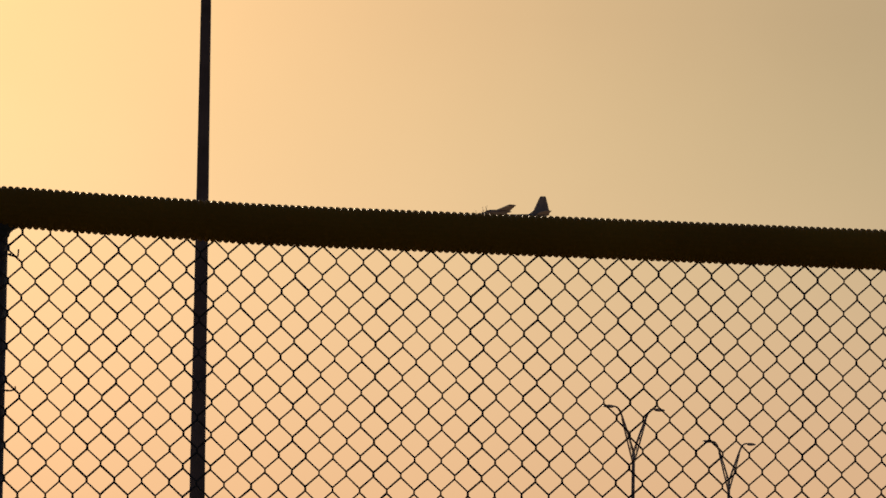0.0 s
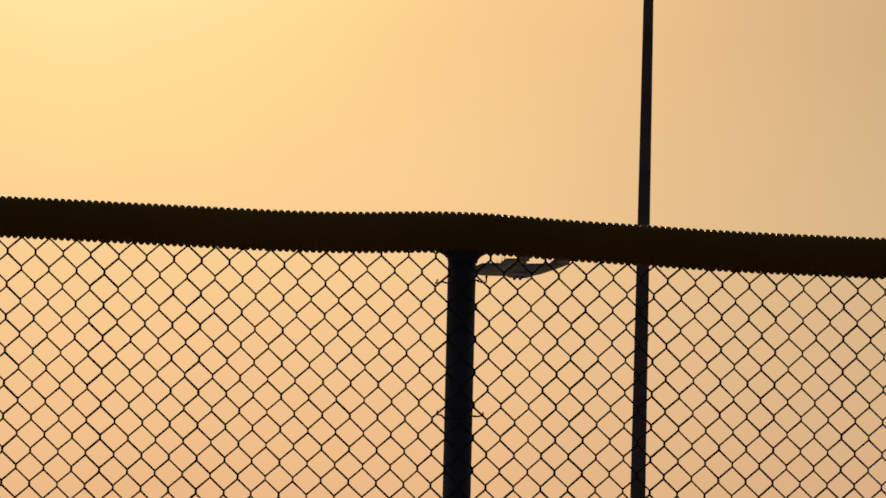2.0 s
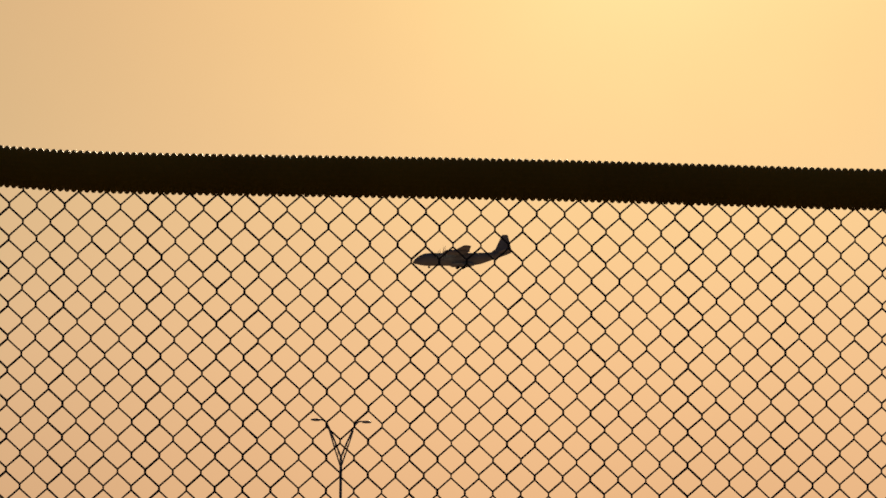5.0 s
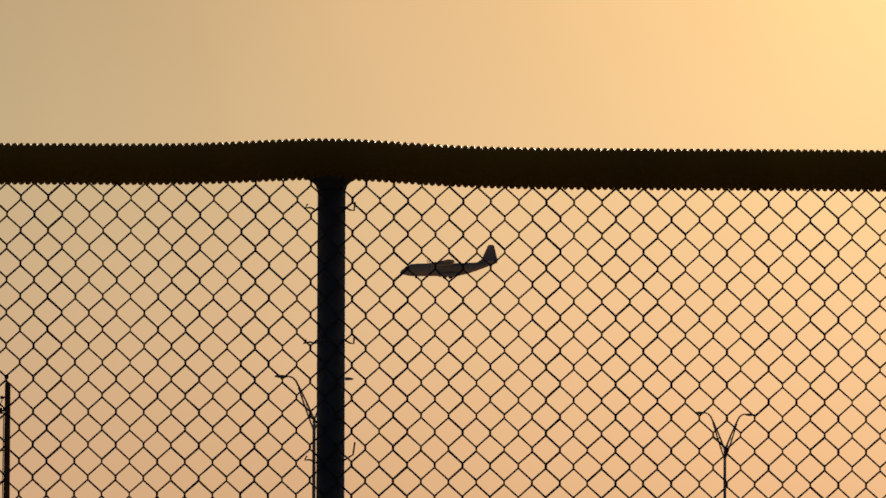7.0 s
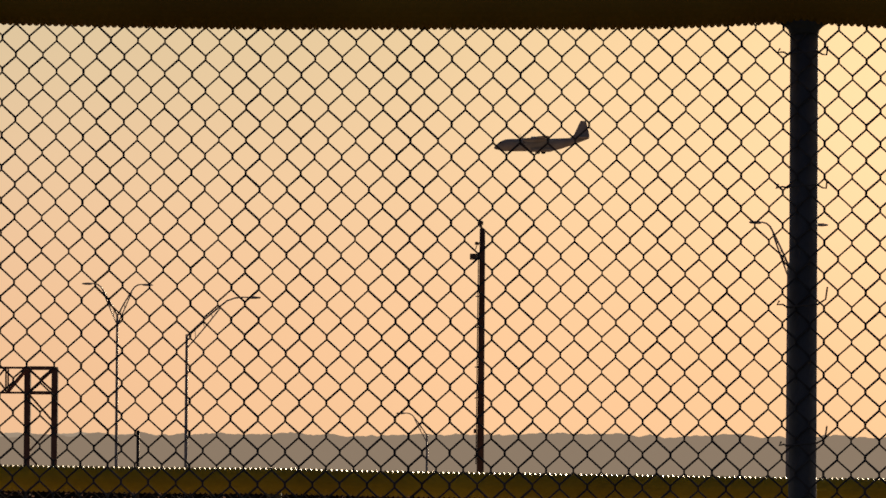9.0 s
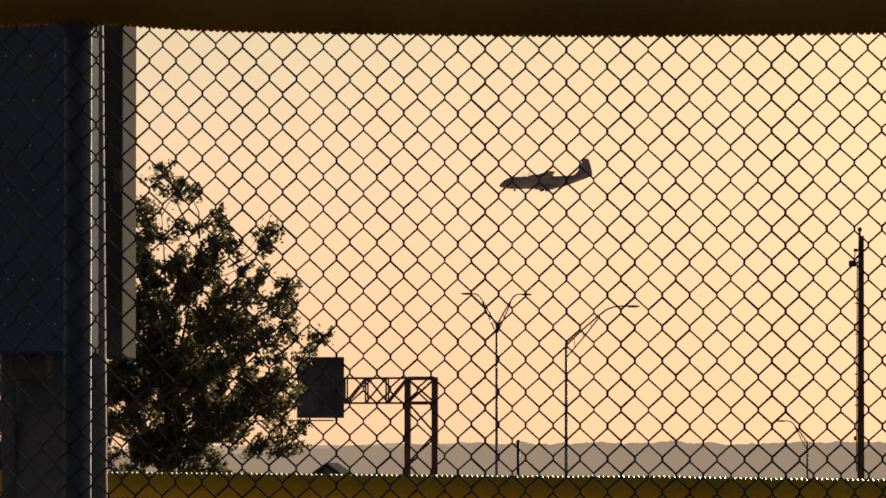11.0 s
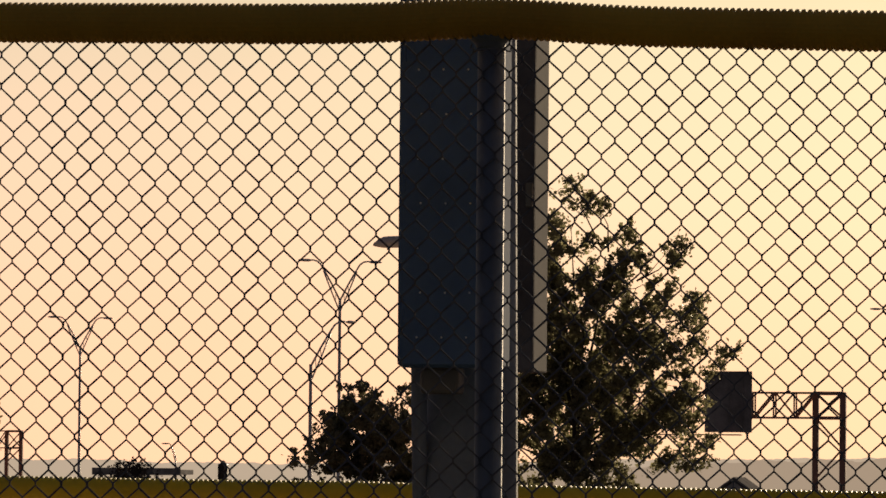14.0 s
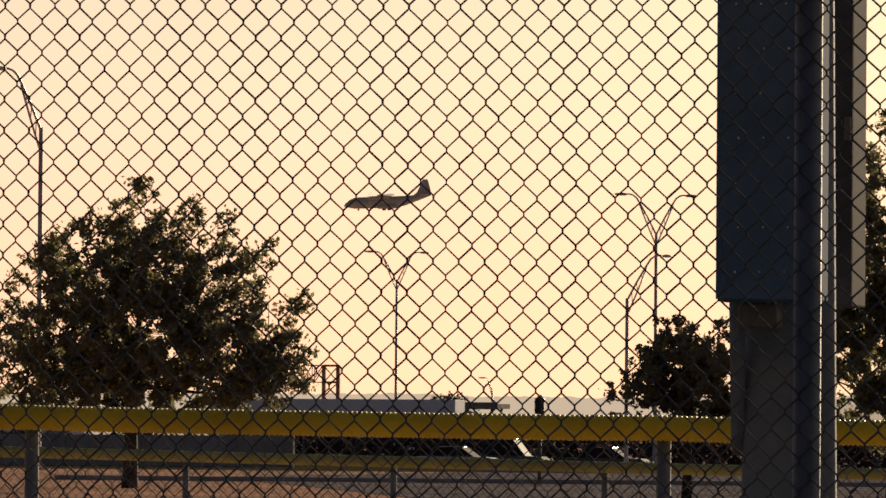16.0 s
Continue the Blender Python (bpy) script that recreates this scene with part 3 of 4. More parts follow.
part("cap", Mesh().tube([(0, 0, 3.75), (0, 0, 3.85)], [0.10, 0.06], 10), DARKSTEEL, short_post)


# ---- trees ----
def leaves(name, P, length, nr, parent, label, droop=0.25, mat=None):
    """Small folded leaves round the given places, joined into one crown."""
    n = len(P)
    a = nr.normal(0, 1, (n, 3)) - np.array([0, 0, droop])
    a /= np.linalg.norm(a, axis=1)[:, None]
    b = np.cross(a, nr.normal(0, 1, (n, 3)))
    b /= np.linalg.norm(b, axis=1)[:, None]
    L = length * nr.uniform(0.55, 1.35, n)[:, None]
    f = np.cross(a, b) * L * 0.09
    V = np.stack([P - a * L * 0.5, P + b * L * 0.36 + f, P + a * L * 0.5, P - b * L * 0.36 + f], 1).reshape(-1, 3)
    me = bpy.data.meshes.new(name)
    me.from_pydata(V.tolist(), [], np.arange(len(V)).reshape(-1, 4).tolist())
    me.materials.append(mat or LEAF)
    return tagged(part(name, me, mat or LEAF, parent, label), kind="stuff")


def tree(label, az, depth, base, trunk_r, seed, lobes, leaf, clump, density, lean=0.0):
    """Trunk, boughs to each lobe (offset, height, radius, fullness), and foliage in tufts round the bough ends."""
    rng = random.Random(seed)
    nr = np.random.RandomState(seed)
    p = at(az, depth)
    f = thing("tree", label, "tree", pose(p.x, p.y, 0))
    crown = max(z for x, z, r, k in lobes)
    fork = base + 0.25 * (crown - base)
    part("trunk", Mesh().tube([(0, 0, -0.3), (0.03, 0.02, base * 0.5), (0.05, -0.04, base), (lean * 0.5, 0, fork), (lean, 0.1, base + 0.65 * (crown - base))],
                              [trunk_r * 1.3, trunk_r, trunk_r * 0.85, trunk_r * 0.6, trunk_r * 0.2], 12), BARK, f, smooth=True)
    spots = []
    for x, z, r, k in lobes:
        wide = 0.9 * r if r > 1 else 0.8 * r
        y = rng.uniform(-1, 1) * (0.5 if r > 1.4 else 1.1) * min(r, 1.2)
        c = Vector((x, y, z))
        s = Vector((lean * 0.4, 0, min(fork + rng.uniform(-0.3, 0.5) * (fork - base), z - 0.3)))
        if r < 0.75:
            bx, bz = min(((u, w) for u, w, q, k2 in lobes if q > 0.9), key=lambda o: math.hypot(o[0] - x, o[1] - z))
            s = Vector((bx * 0.8 + x * 0.2, y * 0.3, bz * 0.8 + z * 0.2))
        mid = s.lerp(c, 0.55) + Vector((rng.uniform(-.2, .2), rng.uniform(-.2, .2), -0.12 * (c - s).length * (1 if abs(x) > 1 else 0)))
        part("limb", Mesh().tube([s, s.lerp(mid, 0.5), mid, mid.lerp(c, 0.6), c], [trunk_r * q * (0.5 if r < 0.75 else 1) for q in (0.34, 0.26, 0.18, 0.11, 0.05)], 7, ends=False), BARK, f, smooth=True)
        for i in range(max(6, int(density * k * (r / clump) ** 2.5))):
            v = Vector((rng.gauss(0, 1), rng.gauss(0, 1), rng.gauss(0, 1))).normalized() * rng.uniform(0.1, 1.0) ** 0.42
            q = c + Vector((v.x * r, v.y * wide * 1.1, v.z * r * 0.92))
            q.z = max(q.z, base + 0.25 + rng.uniform(0, 0.4))
            spots.append((q, clump * rng.uniform(0.55, 1.15) * (0.75 if r < 0.6 else 1), k))
            if i % 8 == 0:
                part("twig", Mesh().tube([c, c.lerp(q, 0.5) + Vector((0, 0, 0.06)), q], [trunk_r * 0.09, trunk_r * 0.06, trunk_r * 0.03], 4, ends=False), BARK, f)
    chunks = []
    for q, size, k in spots:
        n = int(105 * min(k, 1.2) * (size / clump) ** 2) + 8
        u = nr.normal(0, 1, (n, 3))
        u *= (nr.uniform(0, 1, n) ** 0.45 / np.linalg.norm(u, axis=1))[:, None]
        # each tuft is drawn out along its own shoot
        d = nr.normal(0, 1, 3) + np.array([0.5 * q.x, 0.3 * q.y, 0.7])
        d /= np.linalg.norm(d)
        u = u * 0.75 + np.outer(u @ d, d) * 0.95
        chunks.append(np.array(tuple(q)) + u * size)
        m = n // 7
        chunks.append(np.array(tuple(q)) + nr.normal(0, 0.62, (m, 3)) * size)
    leaves("crown", np.concatenate(chunks), leaf, nr, f, "dense small dark green leaves")
    return f


tree("broad dark leafy tree on a short trunk", 16.72, 177, 1.6, 0.20, 11,
     ((0.3, 4.3, 2.3, 1.2), (-2.1, 4.1, 1.9, 0.95), (2.5, 3.7, 1.9, 1.15), (0.7, 6.2, 1.7, 1.0), (-1.1, 5.9, 1.65, 1.0), (2.0, 6.0, 1.2, 0.95), (-3.5, 3.8, 1.6, 0.7),
      (3.5, 3.2, 1.3, 1.0), (0.0, 2.9, 1.6, 1.1), (-2.2, 2.8, 1.3, 1.0), (0.4, 8.3, 0.36, 0.8), (-0.1, 7.7, 0.6, 0.7), (1.9, 7.7, 0.48, 1.0), (-1.3, 7.4, 0.55, 0.6),
      (2.8, 7.2, 0.5, 0.5), (3.2, 6.2, 0.65, 0.6), (3.8, 6.5, 0.4, 0.5), (3.8, 5.2, 0.65, 0.8), (4.9, 5.2, 0.32, 0.6), (4.5, 4.3, 0.5, 0.8), (-2.6, 6.1, 0.6, 0.7),
      (-3.3, 5.6, 0.55, 0.7), (-4.8, 4.5, 0.6, 0.7), (4.2, 3.4, 0.95, 0.85), (4.2, 2.6, 0.7, 0.8)),
     0.135, 0.30, 0.85, lean=0.3)
tree("tall dark leafy tree with uneven crown", 10.15, 170, 0.95, 0.17, 23,
     ((0.0, 4.1, 2.1, 1.2), (-1.2, 5.2, 1.5, 1.1), (1.7, 4.7, 1.5, 1.15), (0.3, 6.5, 1.35, 1.2), (2.2, 6.2, 1.15, 1.05), (-0.8, 7.3, 1.15, 1.0), (2.3, 3.5, 1.3, 0.9),
      (-1.9, 3.2, 1.2, 1.0), (0.1, 2.3, 1.5, 1.1), (0.9, 7.8, 0.95, 0.85), (-0.1, 8.7, 0.75, 0.75), (1.4, 8.75, 0.48, 0.8), (-0.25, 9.75, 0.33, 0.6), (0.45, 9.4, 0.36, 0.7),
      (2.2, 8.0, 0.5, 0.8), (2.75, 8.15, 0.32, 0.7), (3.1, 6.6, 0.52, 0.8), (4.0, 5.5, 0.3, 0.4), (3.2, 5.3, 0.55, 0.7), (3.2, 2.9, 0.55, 0.6), (-2.2, 6.6, 0.7, 0.7), (3.0, 4.0, 0.95, 0.7), (1.4, 7.2, 0.95, 0.95), (-0.6, 8.3, 0.8, 0.8)),
     0.13, 0.28, 0.72)
tree("small bushy dark leafy tree", 11.92, 150, 1.1, 0.11, 37,
     ((0.0, 2.6, 1.15, 1.2), (-0.5, 3.3, 0.8, 1.2), (0.6, 3.2, 0.8, 1.1), (-0.45, 4.25, 0.33, 0.8), (0.3, 3.95, 0.38, 0.9), (0.95, 4.0, 0.32, 0.7), (-1.3, 3.1, 0.33, 0.5),
      (-1.3, 2.3, 0.55, 1.0), (1.25, 2.4, 0.65, 1.0), (-1.0, 2.9, 0.7, 0.8), (0.7, 1.9, 0.8, 0.9)),
     0.10, 0.20, 0.85)


def shrub():
    """Many thin stems fanning out of one root, leafy along their upper halves."""
    rng = random.Random(41)
    nr = np.random.RandomState(41)
    p = at(14.0, 545)
    f = thing("shrub", "spiky dark roadside shrub with fanning stems", "shrub", pose(p.x, p.y, foot(545)))
    chunks = []
    for i in range(46):
        a, t = rng.uniform(0, 2 * math.pi), rng.uniform(0.05, 0.62)
        h = rng.uniform(4.6, 5.9) * (1 - 0.2 * t)
        tip = Vector((math.cos(a) * math.sin(t) * h, math.sin(a) * math.sin(t) * h, math.cos(t) * h))
        mid = tip * 0.5 + Vector((0, 0, 0.15))
        part("stem", Mesh().tube([(tip.x * 0.04, tip.y * 0.04, -0.1), mid, tip], [0.035, 0.025, 0.01], 5, ends=False), BARK, f)
        for k in range(130):
            q = mid.lerp(tip, rng.uniform(-0.3, 1.0))
            chunks.append((q.x + rng.gauss(0, 0.13), q.y + rng.gauss(0, 0.13), q.z + rng.gauss(0, 0.13)))
    leaves("foliage", np.array(chunks), 0.22, nr, f, "fine dark leaves along the stems", droop=-0.8, mat=SCRUB)


shrub()


# ---- far buildings and cars ----
def canopy():
    a, b = at(14.27, 565), at(13.52, 565)
    w = b.x - a.x
    f = thing("canopy", "low dark flat-roofed canopy beyond the highway", "canopy", pose((a.x + b.x) / 2, 565, foot(565)))
    part("roof", Mesh().box((0, 0, 4.6), (w, 5.0, 0.42), 0.04), CONCRETE, f)
    part("fascia", Mesh().box((0, -2.52, 4.62), (w + 0.1, 0.06, 0.62), 0.01), ROOFM, f)
    for x in (-w / 2 + 0.6, 0, w / 2 - 0.6):
        for y in (-1.8, 1.8):
            part("post", Mesh().box((x, y, 2.2), (0.22, 0.22, 4.4), 0.01), DARKSTEEL, f)


def low_wall():
    """A low concrete wall with piers beside the road."""
    a, b = at(18.6, 288), at(15.35, 288)
    w = b.x - a.x
    f = thing("low_wall", "low weathered grey concrete wall beside the road", "wall", pose((a.x + b.x) / 2, 288, 0))
    n = 5
    for i in range(n):
        part("panel", Mesh().box((-w / 2 + w * (i + 0.5) / n, 0, 0.7), (w / n - 0.35, 0.16, 1.4), 0.02), CONCRETE, f)
    for i in range(n + 1):
        part("pier", Mesh().box((-w / 2 + w * i / n, 0, 0.76), (0.38, 0.34, 1.52), 0.03), CONCRETE, f)


def house():
    p = at(8.76, 640)
    f = thing("house", "small grey gabled house beyond the road", "house", pose(p.x, p.y, foot(640)))
    part("wall", Mesh().box((0, 0, 1.35), (5.0, 7, 2.7), 0.02), CONCRETE, f)
    roof = Mesh()
    for y in (-3.8, 3.8):
        roof.add([(-2.9, y, 2.6), (0, y, 4.6), (2.9, y, 2.6), (2.9, y, 2.8), (0, y, 4.85), (-2.9, y, 2.8)], [])
    roof.f = [(0, 1, 7, 6), (1, 2, 8, 7), (2, 3, 9, 8), (3, 4, 10, 9), (4, 5, 11, 10), (5, 0, 6, 11), (5, 4, 1, 0), (4, 3, 2, 1), (6, 7, 10, 11), (7, 8, 9, 10)]
    part("roof", roof, ROOFM, f)
    gable = Mesh().add([(-2.5, -3.5, 2.7), (2.5, -3.5, 2.7), (0, -3.5, 4.4), (-2.5, 3.5, 2.7), (2.5, 3.5, 2.7), (0, 3.5, 4.4)], [(0, 1, 2), (5, 4, 3), (0, 3, 4, 1), (1, 4, 5, 2), (2, 5, 3, 0)])
    part("gable", gable, CONCRETE, f)
    part("door", Mesh().box((0.8, -3.53, 1.0), (0.9, 0.06, 2.0), 0.01), DARKSTEEL, f)
    part("window", Mesh().box((-1.1, -3.53, 1.4), (1.1, 0.06, 1.0), 0.01), GLASS, f)


def hedge():
    """A row of dark scrub between the frontage road and the highway."""
    nr = np.random.RandomState(8)
    n = 30000
    x = nr.uniform(at(19.5, 385).x, at(1.5, 385).x, n)
    h = 1.98 + 0.10 * np.sin(x * 0.7) + 0.08 * np.sin(x * 1.9 + 1) + nr.normal(0, 0.07, n)
    P = np.stack([x, 385 + nr.uniform(-1.1, 1.1, n), foot(385) + h * nr.uniform(0, 1, n) ** 0.75], 1)
    a = nr.normal(0, 1, (n, 3))
    a /= np.linalg.norm(a, axis=1)[:, None]
    b = np.cross(a, nr.normal(0, 1, (n, 3)))
    b /= np.linalg.norm(b, axis=1)[:, None]
    L = nr.uniform(0.12, 0.28, n)[:, None]
    V = np.stack([P - a * L, P + b * L * 0.6, P + a * L, P - b * L * 0.6], 1).reshape(-1, 3)
    me = bpy.data.meshes.new("hedge")
    me.from_pydata(V.tolist(), [], np.arange(len(V)).reshape(-1, 4).tolist())
    me.materials.append(SCRUB)
    tagged(new("hedge", me), "low dark scrub and hedge beside the highway", "hedge", kind="stuff")


def lorry():
    """Articulated lorry driving towards +x; the origin lies under the trailer's front."""
    f = thing("semi_truck", "long pale blue-grey box trailer pulled by a lorry", "truck")
    part("trailer", Mesh().box((-8.1, 0, 2.75), (16.2, 2.6, 3.2), 0.04), WAREWALL, f)
    part("underframe", Mesh().box((-7.5, 0, 1.0), (14, 1.2, 0.25), 0.02), DARKSTEEL, f)
    cab = [(0.4, 0.6), (2.6, 0.6), (2.6, 1.6), (2.35, 2.4), (1.9, 3.1), (1.4, 3.5), (0.8, 3.7), (0.4, 3.5)]
    c = part("cab", Mesh().loft([[(x, y, z) for x, z in cab] for y in (-1.15, -1.05, 1.05, 1.15)]), PAINTS[2], f, "grey lorry cab with a sloping front")
    part("windscreen", Mesh().box((2.16, 0, 2.75), (0.06, 1.9, 0.7), 0.01, Matrix.Rotation(radians(-33), 4, "Y")), GLASS, c)
    for x in (-15, -13.7, -2.0, -0.8, 1.7):
        for y in (-1.05, 1.05):
            w = part("wheel", Mesh().tube([(x, y - 0.18, 0.5), (x, y + 0.18, 0.5)], 0.5, 18), RUBBER, f)
            part("rim", Mesh().tube([(x, y - 0.19, 0.5), (x, y + 0.19, 0.5)], 0.27, 12), GALV, w)
    return f


def car(label, az, depth, turn, paint, length=4.6, tall=1.45):
    p = at(az, depth)
    f = thing("car", label, "car", pose(p.x, p.y, foot(depth), 0, 0, turn), "cars on the frontage road")
    k, w = length / 4.6, 0.88
    prof = [(-2.25, 0.35), (-2.28, 0.7), (-1.9, 0.92), (-0.9, 0.98), (1.6, 1.0), (2.2, 0.95), (2.28, 0.6), (2.2, 0.35)]
    ring = lambda y, s: [(x * k, y, 0.35 + (z - 0.35) * s) for x, z in prof]
    part("body", Mesh().loft([ring(-w, 0.94), ring(-w + 0.08, 1), ring(w - 0.08, 1), ring(w, 0.94)]), paint, f)
    cab = [(-1.05, 0.96), (-0.35, tall - 0.04), (0.2, tall), (1.0, tall - 0.05), (1.75, 0.98)]
    part("cabin", Mesh().loft([[(x * k, y, z) for x, z in cab] for y in (-w + 0.1, -w + 0.2, w - 0.2, w - 0.1)]), GLASS, f, "dark car windows")
    part("roof", Mesh().box((0.3 * k, 0, tall), (1.25 * k, 1.35, 0.05), 0.02), paint, f)
    for x in (-1.4, 1.4):
        for y in (-w + 0.05, w - 0.05):
            t = part("wheel", Mesh().tube([(x * k, y - 0.1, 0.33), (x * k, y + 0.1, 0.33)], 0.33, 18), RUBBER, f)
            part("rim", Mesh().tube([(x * k, y - 0.108, 0.33), (x * k, y + 0.108, 0.33)], 0.2, 12), GALV, t)
    for y in (-0.6, 0.6):
        part("headlight", Mesh().box((-2.25 * k, y, 0.72), (0.12, 0.3, 0.13), 0.02), GALV, f)
    return f


canopy()
low_wall()
house()


def storage_hall():
    p = at(17.55, 700)
    f = thing("storage_hall", "low pale metal storage hall beyond the trees", "building", pose(p.x, p.y, foot(700)))
    part("wall", Mesh().box((0, 0, 2.4), (14, 9, 4.8), 0.04), WAREWALL, f)
    part("roof", Mesh().box((0, 0, 4.95), (14.6, 9.6, 0.25), 0.04), WAREROOF, f)
    for x in (-4, 0, 4):
        part("door", Mesh().box((x, -4.53, 1.6), (2.6, 0.1, 3.2), 0.02), WAREROOF, f)


storage_hall()
hedge()
truck = lorry()
# traffic driving to the right along the highway: where each car is at the end
TRAFFIC = [(car(text + " car driving on the frontage road", 0, depth, 180, PAINTS[paint], tall=tall), -depth * math.tan(radians(az)), depth, v)
           for az, depth, paint, v, tall, text in ((15.63, 368, 2, 13.5, 1.45, "silver"), (13.9, 350, 2, 13.5, 1.5, "silver"), (13.45, 368, 4, 14.2, 1.9, "dark teal"), (12.6, 350, 1, 13.5, 1.5, "dark"),
                                                   (17.5, 350, 1, 13.0, 1.5, "dark"), (25.0, 350, 1, 13.0, 1.5, "dark"), (31.0, 368, 3, 13.5, 1.5, "dark red"),
                                                   (-10.11, 368, 1, 18.4, 1.75, "black"), (-7.57, 368, 1, 18.4, 1.7, "dark"))]


# ---- aircraft ----
def aircraft():
    """Four-engined high-wing transport, nose towards -x; the origin is the tip of the fin."""
    f = thing("transport_aircraft", "grey four-engined high-wing transport aircraft in flight", "aircraft")
    ox, oz = 13.1, 7.7

    def add(name, m, mat, parent, label=""):
        m.v = [tuple(Vector(v) - Vector((ox, 0, oz))) for v in m.v]
        return part(name, m, mat, parent, label, smooth=name in ("fuselage", "nacelle", "spinner", "sponson"))

    prof = [(-15.6, 0.15, -0.75), (-15.2, 0.6, -0.6), (-14.3, 1.05, -0.35), (-13.2, 1.55, -0.1), (-12.0, 1.9, 0.05), (-10.2, 2.0, 0.1), (-4, 2.0, 0.1), (2.5, 2.0, 0.1),
            (5.5, 1.75, 0.4), (8.5, 1.3, 0.95), (11.2, 0.9, 1.5), (13.4, 0.55, 1.95), (14.9, 0.12, 2.1)]
    add("fuselage", Mesh().loft([[(x, r * math.cos(a), z + r * math.sin(a)) for a in [2 * math.pi * k / 24 for k in range(24)]] for x, r, z in prof]), AIRFRAME, f)
    add("cockpit_windows", Mesh().box((-13.6, 0, 0.95), (0.9, 1.9, 0.45), 0.1, Matrix.Rotation(radians(-28), 4, "Y")), GLASS, f)

    def foil(sections):
        return Mesh().loft([[(x + c * u, y + (h * t if upright else 0), z + (0 if upright else h * t)) for u, h in
                             ((0, 0), (0.08, 0.5), (0.35, 0.6), (0.7, 0.35), (1, 0.0), (0.7, -0.25), (0.35, -0.4), (0.08, -0.4))] for x, c, t, y, z, upright in sections])

    add("fin", foil([(8.6, 6.4, 0.9, 0, 2.2, True), (10.1, 4.9, 0.75, 0, 3.3, True), (12.0, 2.05, 0.4, 0, 7.3, True), (12.35, 1.45, 0.25, 0, 7.7, True)]), AIRFRAME, f)
    for s in (-1, 1):
        add("tailplane", foil([(10.6, 4.2, 0.6, 0, 2.3, False), (12.0, 2.0, 0.25, s * 8.0, 2.5, False)]), AIRFRAME, f)
        add("wing", foil([(-3.4, 4.9, 0.9, 0, 2.25, False), (-3.3, 4.8, 0.85, s * 5.0, 2.3, False), (-2.0, 2.4, 0.35, s * 20.1, 2.75, False)]), AIRFRAME, f)
        add("sponson", Mesh().loft([[(x, s * 2.2 + r * math.cos(a), -1.55 + r * 0.8 * math.sin(a)) for a in [2 * math.pi * k / 12 for k in range(12)]]
                                    for x, r in ((-4.3, 0.1), (-3.2, 0.75), (2.0, 0.8), (3.8, 0.1))]), AIRFRAME, f)
        for x in (-1.6, 0.2):
            add("main_wheel", Mesh().tube([(x, s * 2.1, -2.3), (x, s * 2.55, -2.3)], 0.5, 16), RUBBER, f)
        for y in (4.9, 10.2):
            n = add("nacelle", Mesh().loft([[(x, s * y + r * math.cos(a), 1.75 + 0.9 * r * math.sin(a)) for a in [2 * math.pi * k / 14 for k in range(14)]]
                                            for x, r in ((-6.3, 0.45), (-5.9, 0.62), (-4.0, 0.7), (-1.0, 0.55), (1.0, 0.15))]), AIRFRAME, f)
            add("spinner", Mesh().loft([[(x, s * y + r * math.cos(a), 1.75 + r * math.sin(a)) for a in [2 * math.pi * k / 12 for k in range(12)]]
                                        for x, r in ((-7.0, 0.05), (-6.7, 0.3), (-6.3, 0.42))]), AIRFRAME, n)
            for k in range(6):
                a = math.pi * k / 3 + 0.3 * y
                d = Vector((0, math.cos(a), math.sin(a)))
                c = Vector((-6.6, s * y, 1.75))
                add("propeller_blade", Mesh().loft([[tuple(c + d * r + Vector((dx, 0, 0)) + Vector((0, -d.z, d.y)) * dy) for dx, dy in ((-.03, -w), (.03, -w), (.03, w), (-.03, w))]
                                                    for r, w in ((0.35, 0.05), (1.2, 0.08), (2.05, 0.05))]), DARKSTEEL, n)
    add("nose_gear", Mesh().tube([(-10.6, 0, -1.6), (-10.6, 0, -2.2)], 0.12, 8), GALV, f)
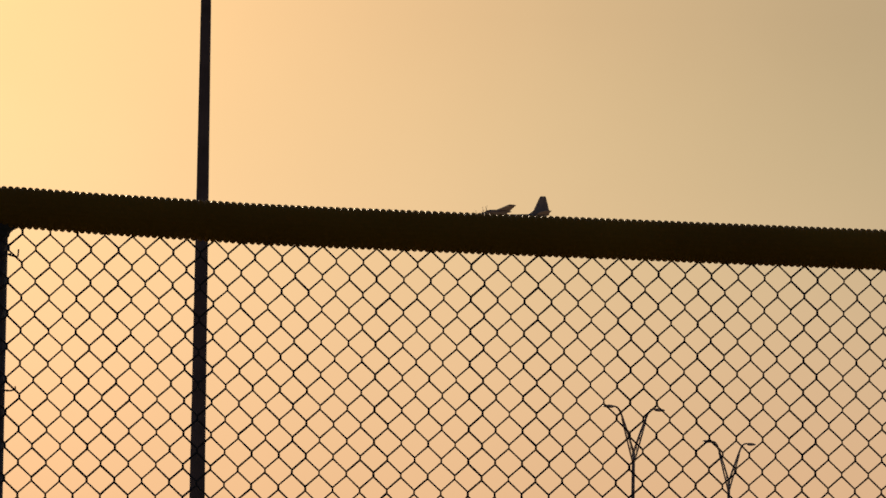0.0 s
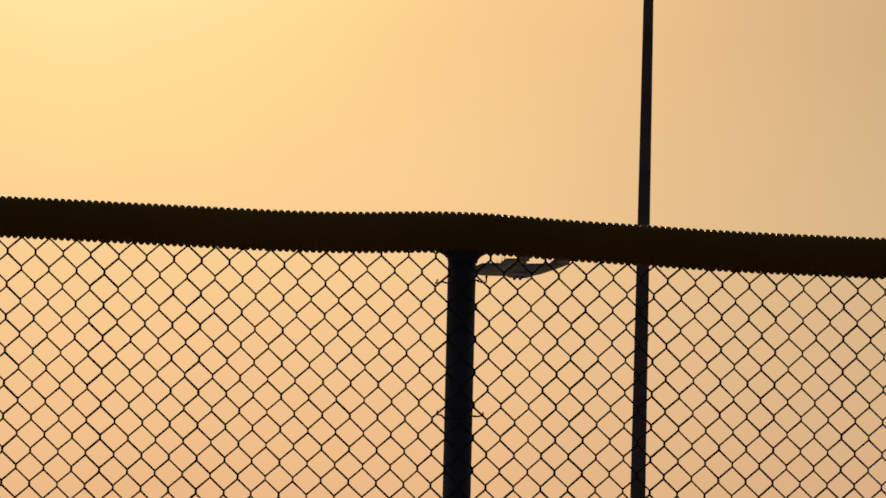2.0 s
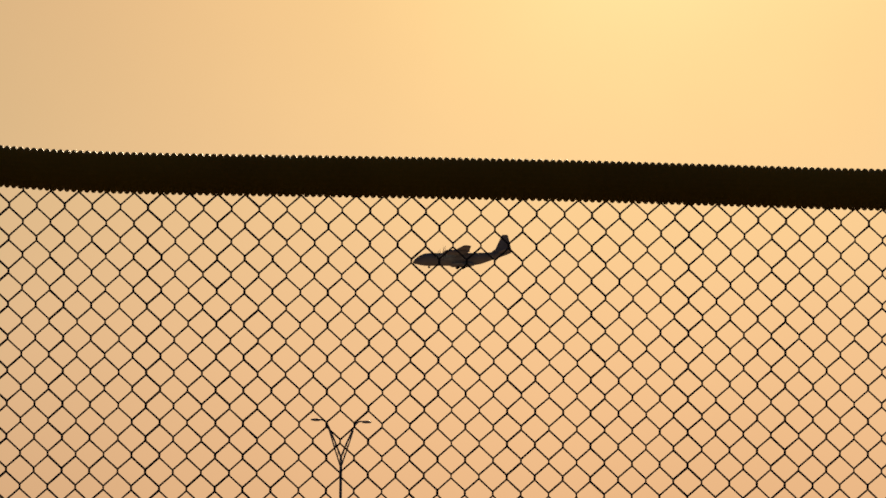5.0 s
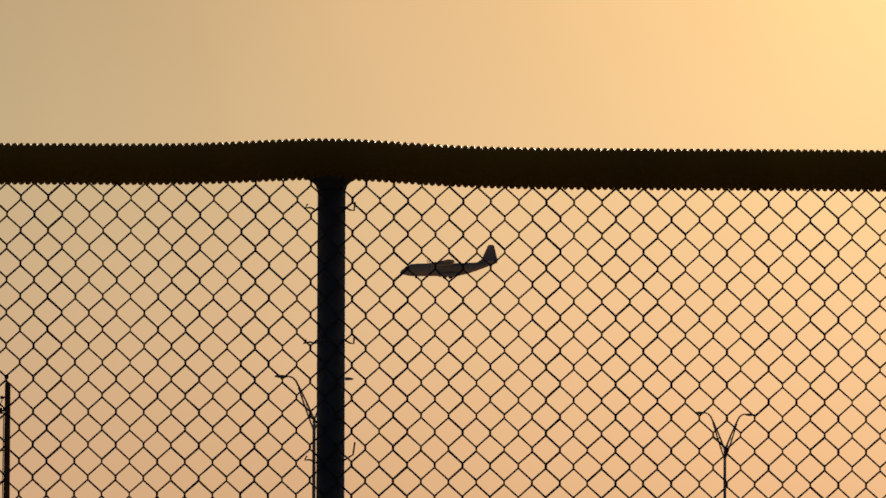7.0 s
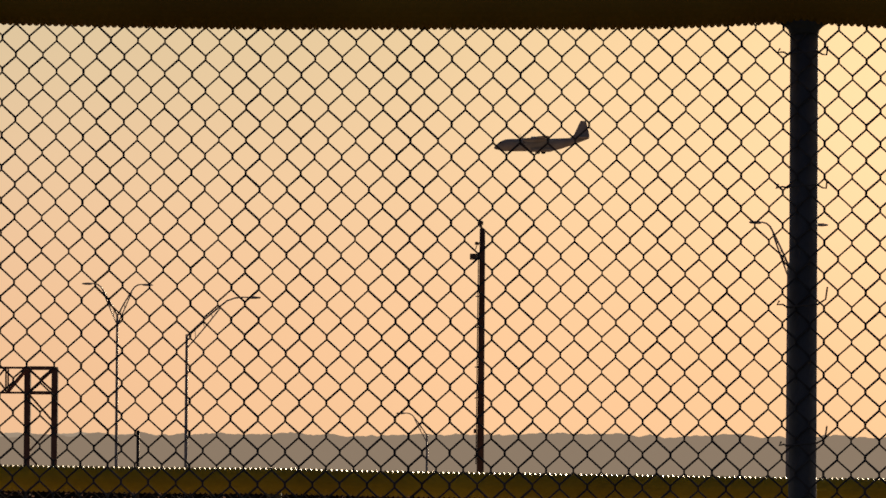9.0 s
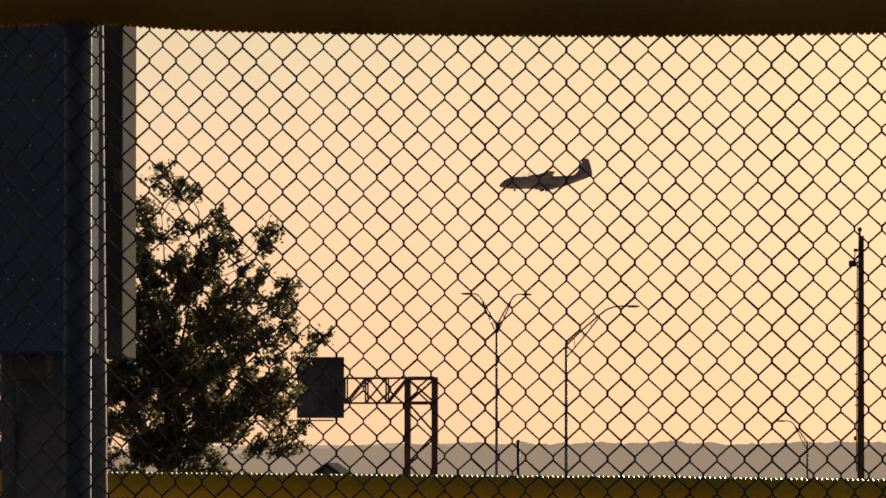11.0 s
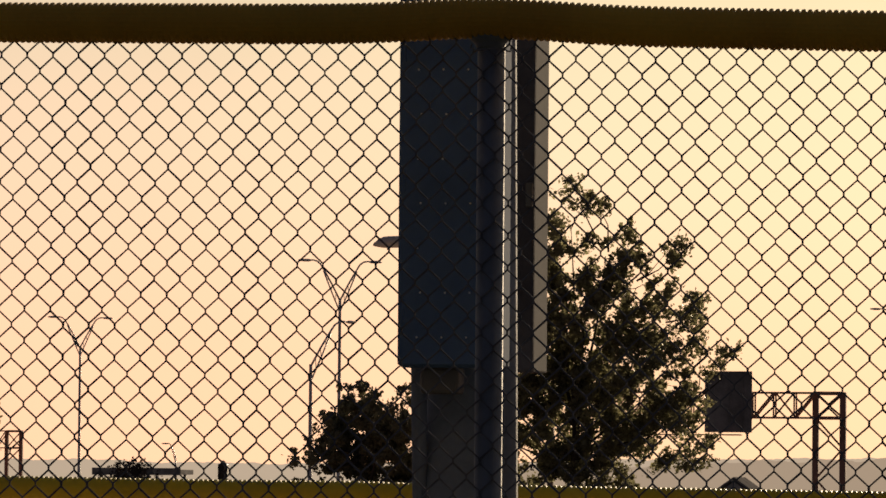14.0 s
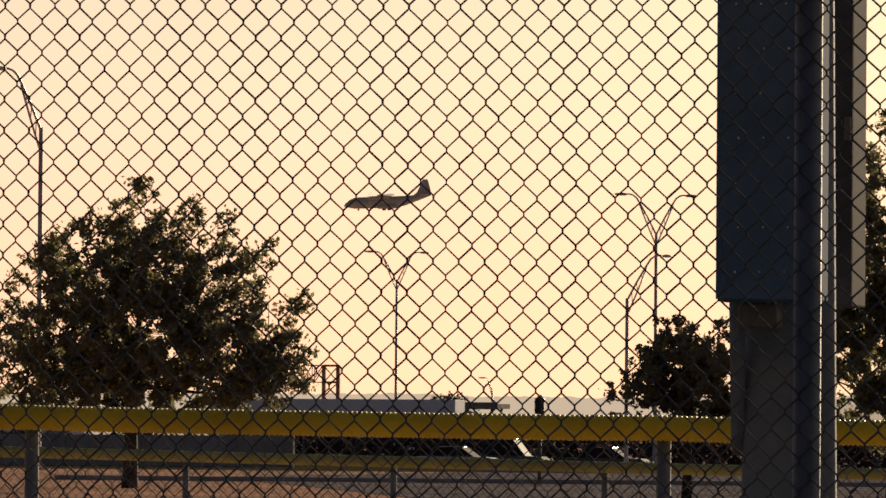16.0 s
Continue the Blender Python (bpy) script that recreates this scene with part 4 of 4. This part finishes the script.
    for y in (-0.28, 0.28):
        add("nose_wheel", Mesh().tube([(-10.6, y - 0.12, -2.25), (-10.6, y + 0.12, -2.25)], 0.35, 14), RUBBER, f)
    return f


plane = aircraft()


def motions():
    # distance flown along the descending track (m), height of the fin over the eye (m), bank, heading and pitch (degrees)
    track = [(0.0, 125.8, 146.2, -2.2, 0, -1), (1.0, 188.3, 141.9, -2.7, 0, -1), (2.0, 250.8, 138.0, -3.2, 1, -1), (2.5, 281.8, 135.9, -3.3, 1.5, -1), (3.0, 313.0, 133.8, -3.4, 1.8, -1), (3.5, 350.0, 132.0, -3.2, 2, -1), (4.0, 383.0, 130.1, -2.7, 2.5, -1),
             (5.0, 448.0, 127.4, -1, 3, -1), (6.3, 530.5, 124.2, 1.0, 3, -1), (7.0, 575.0, 123.3, 2.2, 3, -1), (7.5, 606.0, 122.2, 2.8, 4, -1), (8.0, 637.6, 119.7, 3, 6, -1), (8.5, 669.9, 117.5, 3, 8, -1), (9.0, 701.9, 115.5, 2.6, 9, -1),
             (9.5, 734.2, 113.5, 2.2, 10, -1), (10.0, 767.0, 111.6, 1.9, 11, -1), (11.0, 831.5, 107.9, 0.2, 14, -1.2), (12.4, 922.4, 102.2, -2.4, 18, -1.5), (13.4, 989.0, 98.2, 0, 14, -1.8), (14.5, 1061.9, 94.3, 2.5, 10, -2), (15.0, 1095.8, 92.8, 2.6, 9, -2),
             (15.5, 1130.5, 91.3, 2.6, 9, -2), (16.0, 1164.8, 88.3, 2.6, 9, -2)]
    a = radians(16)
    rows = []
    for t, s, z, bank, turn, dip in track:
        rows.append((t, pose(2000 * math.sin(a) - s * math.cos(a), 2000 * math.cos(a) + s * math.sin(a), EYE + z, bank, dip, turn)))
    walk(plane, rows)
    for ob, x, y, v in TRAFFIC:
        walk(ob, [(t, pose(x + v * (t - 16), y, foot(y), 0, 0, 180)) for t in (0, 4, 8, 12, 16)])
    walk(truck, [(t, pose(-101.4 + 18.4 * (t - 16), 410, foot(410))) for t in (0, 4, 8, 12, 16)])


motions()
